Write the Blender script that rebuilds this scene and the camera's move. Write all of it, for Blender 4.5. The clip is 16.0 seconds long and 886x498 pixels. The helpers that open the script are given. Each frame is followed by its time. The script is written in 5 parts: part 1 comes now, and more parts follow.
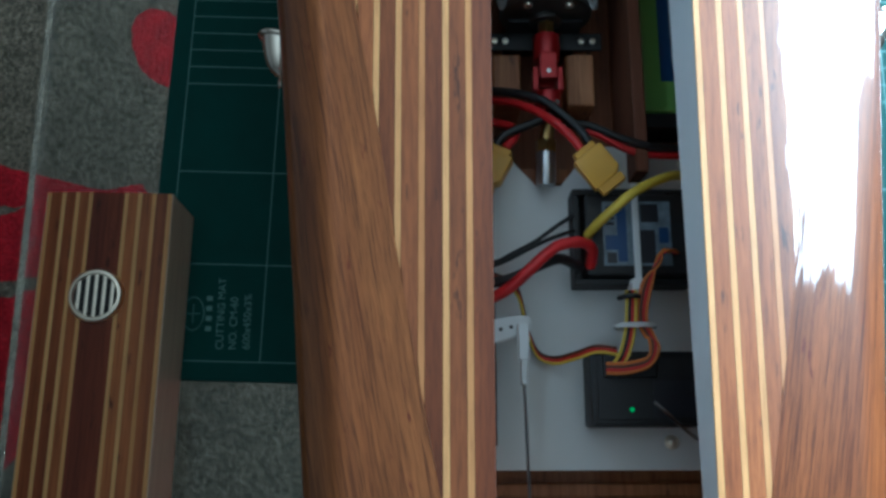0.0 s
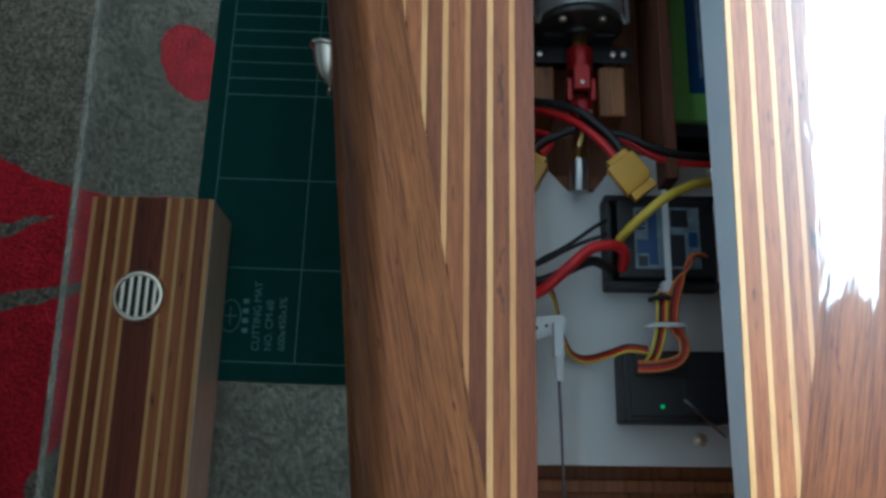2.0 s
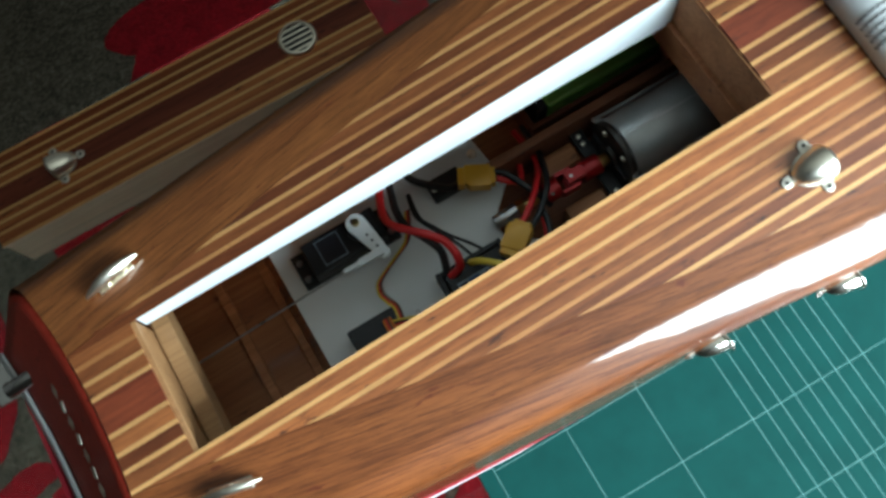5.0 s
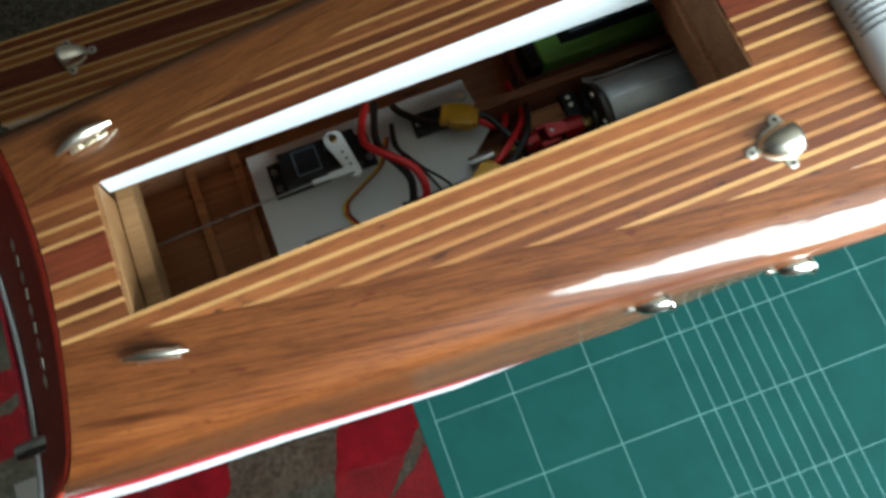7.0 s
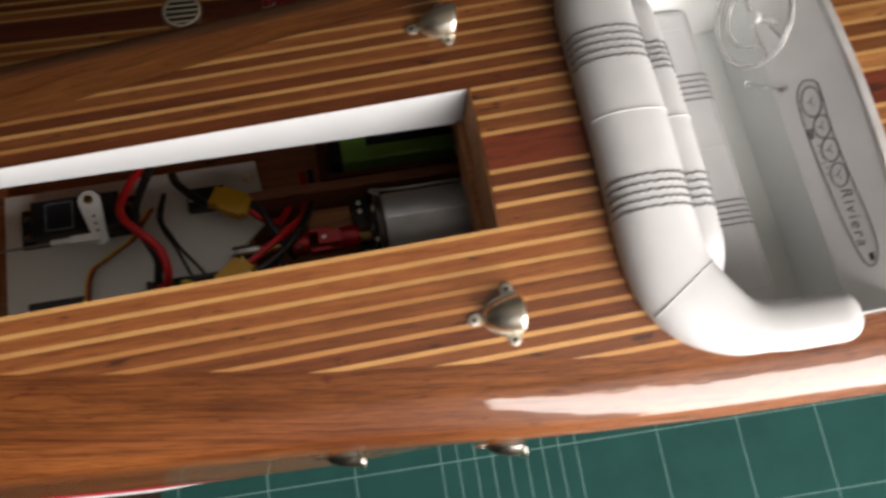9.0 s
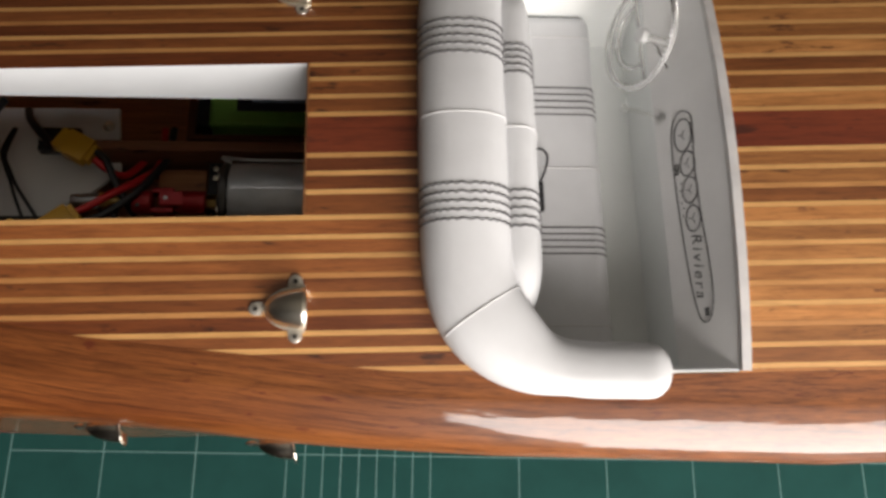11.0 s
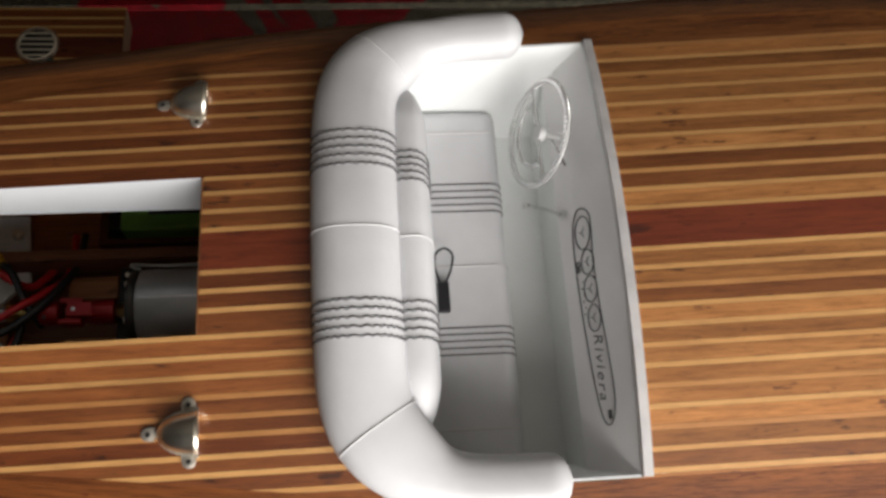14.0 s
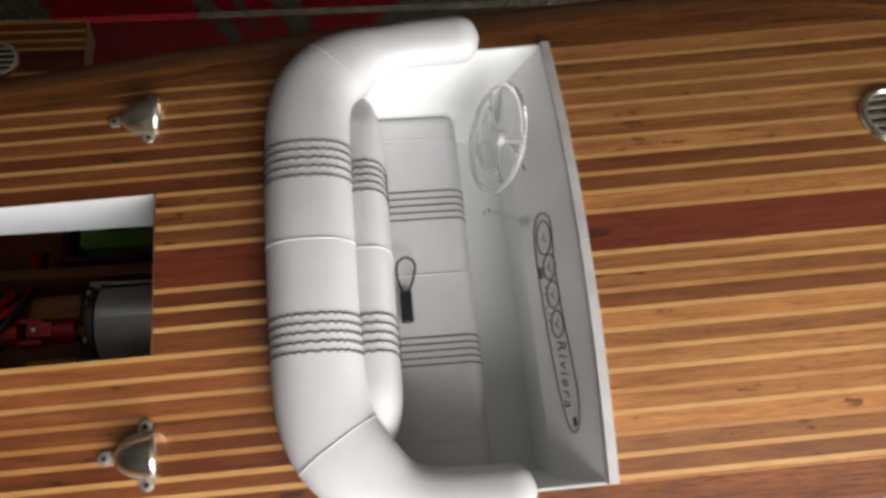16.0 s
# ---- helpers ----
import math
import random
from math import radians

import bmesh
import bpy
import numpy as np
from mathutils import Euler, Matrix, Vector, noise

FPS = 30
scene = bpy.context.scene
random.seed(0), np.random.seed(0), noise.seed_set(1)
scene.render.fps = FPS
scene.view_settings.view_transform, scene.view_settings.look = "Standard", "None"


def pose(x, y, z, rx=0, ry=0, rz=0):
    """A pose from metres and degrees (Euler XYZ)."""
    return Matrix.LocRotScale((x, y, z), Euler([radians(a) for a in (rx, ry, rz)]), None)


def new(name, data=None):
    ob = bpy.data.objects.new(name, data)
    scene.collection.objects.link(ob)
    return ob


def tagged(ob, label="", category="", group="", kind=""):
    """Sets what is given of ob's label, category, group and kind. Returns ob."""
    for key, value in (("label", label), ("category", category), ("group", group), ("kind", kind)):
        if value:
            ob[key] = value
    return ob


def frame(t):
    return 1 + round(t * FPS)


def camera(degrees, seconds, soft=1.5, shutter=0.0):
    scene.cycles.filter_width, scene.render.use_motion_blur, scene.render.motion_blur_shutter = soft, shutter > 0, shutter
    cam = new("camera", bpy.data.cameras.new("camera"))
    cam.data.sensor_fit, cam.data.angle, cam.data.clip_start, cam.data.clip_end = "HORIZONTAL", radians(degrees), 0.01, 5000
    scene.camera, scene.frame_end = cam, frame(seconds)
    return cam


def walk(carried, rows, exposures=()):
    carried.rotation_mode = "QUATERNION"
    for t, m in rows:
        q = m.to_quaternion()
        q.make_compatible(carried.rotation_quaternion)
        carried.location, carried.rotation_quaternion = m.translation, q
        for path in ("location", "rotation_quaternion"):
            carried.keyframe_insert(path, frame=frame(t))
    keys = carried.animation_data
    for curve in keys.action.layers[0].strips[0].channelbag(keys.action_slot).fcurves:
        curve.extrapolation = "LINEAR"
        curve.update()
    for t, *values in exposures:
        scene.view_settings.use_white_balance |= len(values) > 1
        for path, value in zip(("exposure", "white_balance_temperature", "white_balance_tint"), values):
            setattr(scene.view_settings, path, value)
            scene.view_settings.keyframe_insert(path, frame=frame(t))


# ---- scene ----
cam = camera(53.66, 16.0, soft=3.0, shutter=0.8)
# seconds, eye in metres, turn in degrees
ROWS = [
    (0, -0.0347, 0.0488, 0.4433, 13.39, -0.58, -90.15),
    (0.5, -0.0374, 0.0510, 0.4449, 13.53, -0.57, -90.23),
    (1, -0.0359, 0.0528, 0.4443, 13.67, -0.56, -90.26),
    (1.5, -0.0359, 0.0544, 0.4493, 13.90, -0.43, -90.14),
    (2, -0.0446, 0.0595, 0.4548, 14.67, -0.10, -89.39),
    (2.5, -0.0496, 0.0492, 0.5200, 16.42, 0.04, -85.20),
    (3, -0.0507, 0.0375, 0.5636, 17.35, -0.00, -75.31),
    (3.5, 0.0061, 0.0114, 0.5318, 17.22, -0.61, -68.62),
    (4, -0.0048, -0.0521, 0.5483, 15.95, 2.07, -55.53),
    (4.5, -0.0133, -0.1109, 0.5530, 15.34, 2.38, -38.80),
    (4.7, -0.0100, -0.1102, 0.5482, 15.85, 3.35, -34.98),
    (6.8, -0.0046, -0.1587, 0.5291, 18.37, 1.78, -21.48),
    (7, -0.0018, -0.1626, 0.5318, 18.36, 1.46, -21.24),
    (7.5, 0.0093, -0.1885, 0.5553, 15.90, -0.19, -17.64),
    (8, 0.0521, -0.1880, 0.5413, 16.49, -1.42, -14.24),
    (8.5, 0.0897, -0.1634, 0.5215, 17.97, -2.36, -11.90),
    (9, 0.1186, -0.1436, 0.5211, 19.49, -3.18, -10.61),
    (9.5, 0.1510, -0.1464, 0.5131, 19.36, -3.51, -5.91),
    (10, 0.1804, -0.1523, 0.5066, 18.29, -3.65, -1.25),
    (10.2, 0.1879, -0.1504, 0.5052, 18.21, -3.71, -0.76),
    (12.5, 0.2253, -0.1345, 0.5030, 19.68, -3.75, -2.33),
    (13, 0.2284, -0.1296, 0.5074, 20.53, -3.62, -2.80),
    (13.5, 0.2367, -0.1244, 0.5103, 20.73, -3.81, -3.20),
    (14, 0.2418, -0.1187, 0.5120, 21.02, -3.93, -3.57),
    (14.5, 0.2456, -0.1171, 0.5115, 21.14, -3.98, -3.77),
    (15, 0.2527, -0.1188, 0.5079, 21.09, -3.67, -3.91),
    (15.5, 0.2606, -0.1174, 0.5105, 20.82, -3.70, -4.72),
    (16, 0.2549, -0.1138, 0.5103, 20.97, -3.76, -5.44),
]
# seconds, stops, white balance: the clip's camera darkens and warms its picture as the white cockpit fills it
EXPOSURES = [(0, 0.82, 4850, -5), (2, 0.82, 4850, -5), (3, 0.92, 4720, -9), (3.5, 1.05, 4720, -12), (4, 0.97, 4850, -13), (4.5, 0.66, 5400, -9), (7, 0.38, 5950, -4), (7.5, 0.36, 5650, -6), (8, 0.18, 6450, -3), (8.5, -0.05, 7150, 13), (9, -0.31, 7450, 17), (10, -0.47, 7550, 17), (12.5, -0.60, 7200, 15), (16, -0.64, 7150, 15)]
walk(cam, [(t, pose(*row)) for t, *row in ROWS], EXPOSURES)

# ---- light ----
world = bpy.data.worlds.new("world")
scene.world = world
world.use_nodes = True
sky = world.node_tree.nodes.new("ShaderNodeTexSky")
sky.sky_type, sky.sun_disc = "NISHITA", False
sky.sun_elevation, sky.sun_rotation = radians(40), radians(160)
bg = world.node_tree.nodes["Background"]
bg.inputs["Strength"].default_value = 0.1
world.node_tree.links.new(sky.outputs[0], bg.inputs[0])

# the window on the starboard side of the boat
WIN_Y, WIN_Z0, WIN_Z1, WIN_X0, WIN_X1 = -1.20, 0.07, 1.40, 0.12, 1.75


def lamp(name, m, sx, sy, power, color):
    data = bpy.data.lights.new(name, "AREA")
    data.shape, data.size, data.size_y, data.energy, data.color = "RECTANGLE", sx, sy, power, color
    ob = new(name, data)
    ob.matrix_world = m
    return ob


lamp("window_light", pose((WIN_X0 + WIN_X1) / 2, WIN_Y + 0.01, (WIN_Z0 + WIN_Z1) / 2, 90, 0, 0), WIN_X1 - WIN_X0, WIN_Z1 - WIN_Z0, 118, (0.93, 0.97, 1.0))


# ---- materials ----
def node(nt, kind, **values):
    n = nt.nodes.new(kind)
    for key, value in values.items():
        n.inputs[key.replace("_", " ")].default_value = value
    return n


def base(name, rough=0.5, metal=0.0, coat=0.0, coat_rough=0.06):
    m = bpy.data.materials.new(name)
    m.use_nodes = True
    nt = m.node_tree
    b = nt.nodes["Principled BSDF"]
    b.inputs["Roughness"].default_value, b.inputs["Metallic"].default_value = rough, metal
    b.inputs["Coat Weight"].default_value, b.inputs["Coat Roughness"].default_value = coat, coat_rough
    return m, nt, b


def coords(nt, stretch=(1, 1, 1), shift=False, along=""):
    # the named attribute of the mesh, or its own coordinates
    tc = nt.nodes.new("ShaderNodeAttribute" if along else "ShaderNodeTexCoord")
    if along:
        tc.attribute_name = along
    mp = nt.nodes.new("ShaderNodeMapping")
    mp.inputs["Scale"].default_value = stretch
    nt.links.new(tc.outputs["Vector" if along else "Object"], mp.inputs["Vector"])
    if shift:
        info = nt.nodes.new("ShaderNodeObjectInfo")
        mul = nt.nodes.new("ShaderNodeVectorMath")
        mul.operation = "SCALE"
        mul.inputs[0].default_value = (3.1, 7.3, 5.7)
        nt.links.new(info.outputs["Random"], mul.inputs["Scale"])
        nt.links.new(mul.outputs[0], mp.inputs["Location"])
    return mp.outputs[0]


def noise_of(nt, vec, scale, detail=4.0, rough=0.55):
    n = node(nt, "ShaderNodeTexNoise", Scale=scale, Detail=detail, Roughness=rough)
    nt.links.new(vec, n.inputs["Vector"])
    return n.outputs["Fac"]


def ramp_of(nt, fac, *stops):
    r = nt.nodes.new("ShaderNodeValToRGB")
    el = r.color_ramp.elements
    while len(el) < len(stops):
        el.new(0.5)
    for e, (at, color) in zip(el, stops):
        e.position, e.color = at, (*color, 1) if len(color) == 3 else color
    nt.links.new(fac, r.inputs[0])
    return r.outputs[0]


def mixed(nt, kind, fac, a, b):
    m = nt.nodes.new("ShaderNodeMix")
    m.data_type, m.blend_type = "RGBA", kind
    for socket, value in ((m.inputs[0], fac), (m.inputs[6], a), (m.inputs[7], b)):
        if isinstance(value, (int, float)):
            socket.default_value = value
        elif isinstance(value, tuple):
            socket.default_value = (*value, 1)
        else:
            nt.links.new(value, socket)
    return m.outputs[2]


def bumped(nt, b, height, strength, distance, coat=False):
    n = node(nt, "ShaderNodeBump", Strength=strength, Distance=distance)
    nt.links.new(height, n.inputs["Height"])
    nt.links.new(n.outputs[0], b.inputs["Coat Normal" if coat else "Normal"])


def wood(name, dark, light, fleck, grain=1.0, rough=0.45, coat=1.0, random_tone=0.25, fleck_at=0.63, streak=0.95, length=0.022, sheen=0.5, along=""):
    """Varnished wood with its grain along x: long wavering streaks, fine pores, dark flecks and a tone for each piece."""
    m, nt, b = base(name, rough, coat=coat, coat_rough=0.055)
    b.inputs["Specular IOR Level"].default_value = sheen
    wide = noise_of(nt, coords(nt, (0.10, 1.4, 1.4), True, along), 45 * grain, 4, 0.6)
    long = noise_of(nt, coords(nt, (length, 1, 1), True, along), 520 * grain, 5, 0.72)
    pore = noise_of(nt, coords(nt, (0.035, 1, 1), True, along), 1300 * grain, 2, 0.6)
    fl = noise_of(nt, coords(nt, (0.28, 1.0, 1.0), True, along), 165 * grain, 3, 0.6)
    color = ramp_of(nt, wide, (0.30, dark), (0.70, light))
    color = mixed(nt, "MULTIPLY", streak, color, ramp_of(nt, long, (0.34, (0.40, 0.32, 0.28)), (0.46, (0.85, 0.82, 0.79)), (0.60, (1.10, 1.09, 1.07))))
    color = mixed(nt, "MULTIPLY", 0.6 * streak, color, ramp_of(nt, pore, (0.34, (0.45, 0.40, 0.36)), (0.50, (1.0, 1.0, 1.0))))
    # growth rings: contours of a slow noise drawn out along the grain
    slow = noise_of(nt, coords(nt, (0.055, 1, 1), True, along), 48 * grain, 2, 0.45)
    times, ring = nt.nodes.new("ShaderNodeMath"), nt.nodes.new("ShaderNodeMath")
    times.operation, ring.operation = "MULTIPLY", "FRACT"
    times.inputs[1].default_value = 11.0
    nt.links.new(slow, times.inputs[0])
    nt.links.new(times.outputs[0], ring.inputs[0])
    color = mixed(nt, "MULTIPLY", 0.55 * streak, color, ramp_of(nt, ring.outputs[0], (0.0, (0.55, 0.47, 0.42)), (0.18, (0.92, 0.90, 0.88)), (0.6, (1.08, 1.07, 1.06)), (1.0, (0.80, 0.75, 0.71))))
    color = mixed(nt, "MIX", ramp_of(nt, fl, (fleck_at, (0, 0, 0)), (fleck_at + 0.08, (0.85, 0.85, 0.85))), color, fleck)
    info = nt.nodes.new("ShaderNodeObjectInfo")
    lo, hi = 1 - random_tone, 1 + random_tone
    tone = ramp_of(nt, info.outputs["Random"], (0.0, (lo * 0.80, lo * 0.62, lo * 0.55)), (0.22, (lo, lo * 0.92, lo * 0.86)), (0.6, (1.0, 1.0, 1.0)), (1.0, (hi, hi, hi)))
    color = mixed(nt, "MULTIPLY", 1.0, color, tone)
    nt.links.new(color, b.inputs["Base Color"])
    bumped(nt, b, long, 0.15, 0.0004)
    lump = noise_of(nt, coords(nt, (0.22, 1, 1), False, along), 85, 3)
    bumped(nt, b, lump, 0.42, 0.0006, True)
    return m


def plain(name, color, rough=0.5, metal=0.0, scale=60.0, vary=0.08, bump=0.0, coat=0.0, bump_scale=None):
    m, nt, b = base(name, rough, metal, coat)
    v = coords(nt)
    n = noise_of(nt, v, scale, 5)
    nt.links.new(ramp_of(nt, n, (0.3, tuple(c * (1 - vary) for c in color)), (0.7, tuple(min(1, c * (1 + vary)) for c in color))), b.inputs["Base Color"])
    rr = nt.nodes.new("ShaderNodeMapRange")
    rr.inputs[3].default_value, rr.inputs[4].default_value = max(0.02, rough - 0.08), min(1, rough + 0.08)
    nt.links.new(n, rr.inputs[0])
    nt.links.new(rr.outputs[0], b.inputs["Roughness"])
    if bump:
        bumped(nt, b, noise_of(nt, v, bump_scale or scale * 3, 3), bump, 0.0005)
    return m


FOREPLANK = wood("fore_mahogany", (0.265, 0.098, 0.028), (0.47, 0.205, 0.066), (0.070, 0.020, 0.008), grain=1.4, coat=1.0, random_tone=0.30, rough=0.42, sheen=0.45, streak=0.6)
MAHOGANY = wood("mahogany", (0.174, 0.048, 0.013), (0.334, 0.116, 0.034), (0.040, 0.011, 0.005), grain=1.4, coat=1.0, random_tone=0.28, rough=0.42, sheen=0.5, streak=0.6)
TOPSIDE = wood("topside_mahogany", (0.164, 0.053, 0.014), (0.310, 0.121, 0.034), (0.105, 0.018, 0.007), grain=1.8, random_tone=0.03, coat=1.0, length=0.014, streak=1.0, fleck_at=0.64, rough=0.42, sheen=0.35, along="grain")
MAPLE = wood("maple", (0.54, 0.280, 0.095), (0.64, 0.350, 0.130), (0.30, 0.14, 0.045), grain=1.5, random_tone=0.10, fleck_at=0.73, coat=1.0, streak=0.35, rough=0.42, sheen=0.6)
COVERPLANK = wood("cover_mahogany", (0.23, 0.064, 0.018), (0.44, 0.158, 0.046), (0.055, 0.015, 0.006), coat=0.35, random_tone=0.15, sheen=0.15, streak=0.6)
COVERSTRIP = wood("cover_maple", (0.62, 0.34, 0.115), (0.74, 0.45, 0.170), (0.30, 0.14, 0.045), grain=1.5, random_tone=0.06, fleck_at=0.73, coat=0.35, streak=0.35, sheen=0.15)
DARKWOOD = wood("dark_mahogany", (0.145, 0.026, 0.010), (0.235, 0.050, 0.018), (0.05, 0.012, 0.007), random_tone=0.08, coat=0.6, streak=0.6)
TRANSOMWOOD = wood("transom_mahogany", (0.30, 0.028, 0.017), (0.39, 0.045, 0.026), (0.12, 0.016, 0.010), random_tone=0.05, coat=0.0, streak=0.4, sheen=0.12)
COVERDARK = wood("cover_dark_mahogany", (0.120, 0.024, 0.011), (0.205, 0.050, 0.021), (0.05, 0.012, 0.007), grain=1.3, random_tone=0.05, coat=0.15, streak=0.6, sheen=0.2)
DARKRAW = wood("dark_bare_mahogany", (0.17, 0.064, 0.032), (0.27, 0.108, 0.054), (0.07, 0.026, 0.016), rough=0.75, coat=0.05, random_tone=0.12, streak=0.5)
RAWWOOD = wood("raw_mahogany", (0.30, 0.120, 0.048), (0.48, 0.220, 0.092), (0.12, 0.05, 0.025), rough=0.7, coat=0.15, random_tone=0.15, streak=0.5)
PALEWOOD = wood("pale_ply", (0.74, 0.58, 0.40), (0.82, 0.68, 0.49), (0.42, 0.28, 0.15), rough=0.45, coat=0.3, random_tone=0.05, fleck_at=0.75, streak=0.25)
TANWOOD = wood("tan_ply", (0.30, 0.160, 0.066), (0.41, 0.235, 0.100), (0.25, 0.14, 0.06), rough=0.6, coat=0.2, random_tone=0.05, fleck_at=0.75, streak=0.4)
WHITE = plain("white_paint", (0.62, 0.645, 0.66), 0.45, vary=0.02, bump=0.03)
OFFWHITE = plain("white_plastic", (0.74, 0.75, 0.75), 0.35, vary=0.03)
COCKPITWHITE = plain("cockpit_white_paint", (0.86, 0.885, 0.875), 0.45, vary=0.02, bump=0.03)
TRAY = plain("tray_plastic", (0.68, 0.685, 0.68), 0.5, vary=0.04, scale=25)
PANEL = plain("brushed_panel", (0.86, 0.855, 0.85), 0.45, metal=0.0, vary=0.05, scale=30)
VINYL = plain("white_vinyl", (0.61, 0.62, 0.633), 0.5, vary=0.05, scale=45, bump=0.5, bump_scale=90)
THREAD = plain("grey_thread", (0.065, 0.062, 0.065), 0.8)
PIPING = plain("white_piping", (0.60, 0.60, 0.60), 0.5, vary=0.02)
REDPAINT = plain("red_paint", (0.36, 0.012, 0.03), 0.3, coat=0.5)
CHROME = plain("chrome", (0.97, 0.91, 0.78), 0.31, 1.0, vary=0.03)
BRIGHT = plain("bright_plating", (0.94, 0.94, 0.94), 0.12, 1.0, vary=0.02)
FLANGE = plain("cast_flange", (0.66, 0.62, 0.55), 0.38, 0.85, vary=0.08)
BRIGHTCAST = plain("bright_cast", (0.95, 0.91, 0.82), 0.20, 1.0, vary=0.04)
DULLMETAL = plain("zinc_metal", (0.55, 0.55, 0.56), 0.32, 1.0, vary=0.08)
STEEL = plain("steel_rod", (0.34, 0.33, 0.32), 0.3, 1.0, vary=0.1)
BLACKSTEEL = plain("dark_screw", (0.06, 0.055, 0.05), 0.4, 0.6)
BRASS = plain("brass", (0.60, 0.42, 0.16), 0.3, 1.0, vary=0.1)
CAN = plain("motor_can", (0.42, 0.43, 0.43), 0.42, 0.5, vary=0.12, scale=90)
REDALU = plain("red_anodised", (0.30, 0.007, 0.010), 0.35, 0.35, vary=0.1)
BLACK = plain("black_plastic", (0.012, 0.012, 0.014), 0.52, vary=0.25)
BLACKWIRE = plain("black_wire", (0.012, 0.012, 0.013), 0.45, vary=0.2)
REDWIRE = plain("red_wire", (0.50, 0.012, 0.016), 0.42, vary=0.1)
YELLOWWIRE = plain("yellow_wire", (0.66, 0.50, 0.05), 0.45, vary=0.08)
ORANGEWIRE = plain("orange_wire", (0.55, 0.16, 0.02), 0.45, vary=0.1)
BROWNWIRE = plain("brown_wire", (0.10, 0.035, 0.018), 0.45, vary=0.1)
XT = plain("yellow_connector", (0.58, 0.31, 0.025), 0.42, vary=0.06)
GREENWRAP = plain("green_wrap", (0.22, 0.46, 0.10), 0.4, vary=0.06)
LABELBLUE = plain("blue_label", (0.02, 0.06, 0.17), 0.35)
LABELSILVER = plain("silver_label", (0.17, 0.21, 0.25), 0.35, vary=0.35, scale=220)
LABELDARK = plain("dark_label", (0.02, 0.02, 0.026), 0.35)
CAPWHITE = plain("capping_plastic", (0.74, 0.74, 0.74), 0.35, vary=0.12, scale=90, bump=0.2)
INK = plain("dash_ink", (0.10, 0.10, 0.10), 0.6)
MATGREEN = plain("mat_green", (0.011, 0.066, 0.058), 0.6, vary=0.10, scale=45, bump=0.12, bump_scale=1500)
MATLINE = plain("mat_ink", (0.14, 0.31, 0.285), 0.6, vary=0.12, scale=120)
CEILPAINT = plain("ceiling_paint", (0.25, 0.228, 0.195), 0.9, vary=0.03, scale=6)
WALL = plain("wall_paint", (0.12, 0.108, 0.096), 0.85, vary=0.03, scale=8)
FABRIC = plain("glare_curtain_fabric", (0.30, 0.25, 0.20), 0.9, vary=0.1, scale=200, bump=0.2)
FRAME = plain("window_frame_paint", (0.8, 0.8, 0.8), 0.5, vary=0.02)

MATGREEN.node_tree.nodes["Principled BSDF"].inputs["Specular IOR Level"].default_value = 0.10

GLASS, nt, b = base("table_glass", 0.0)
b.inputs["Transmission Weight"].default_value, b.inputs["IOR"].default_value = 1.0, 1.28
nt.links.new(ramp_of(nt, noise_of(nt, coords(nt), 3, 2), (0.3, (0.86, 0.91, 0.90)), (0.7, (0.89, 0.93, 0.92))), b.inputs["Base Color"])
CLEAR, nt, b = base("clear_plastic", 0.0)
b.inputs["Transmission Weight"].default_value, b.inputs["IOR"].default_value = 1.0, 1.5
nt.links.new(ramp_of(nt, noise_of(nt, coords(nt), 90, 2), (0.3, (0.88, 0.89, 0.88)), (0.7, (0.95, 0.96, 0.95))), b.inputs["Base Color"])
# frosted acrylic of the capping, glossy acrylic of the wheel
CAPWHITE.node_tree.nodes["Principled BSDF"].inputs["Transmission Weight"].default_value = 0.35
MILKY, nt, b = base("glossy_acrylic", 0.08)
b.inputs["Transmission Weight"].default_value, b.inputs["IOR"].default_value = 0.70, 1.5
nt.links.new(ramp_of(nt, noise_of(nt, coords(nt), 400, 2), (0.3, (0.80, 0.81, 0.80)), (0.7, (0.97, 0.97, 0.97))), b.inputs["Base Color"])
LED, nt, b = base("green_led", 0.4)
b.inputs["Base Color"].default_value = (0.02, 0.4, 0.08, 1)
b.inputs["Emission Color"].default_value, b.inputs["Emission Strength"].default_value = (0.05, 0.9, 0.2, 1), 0.12


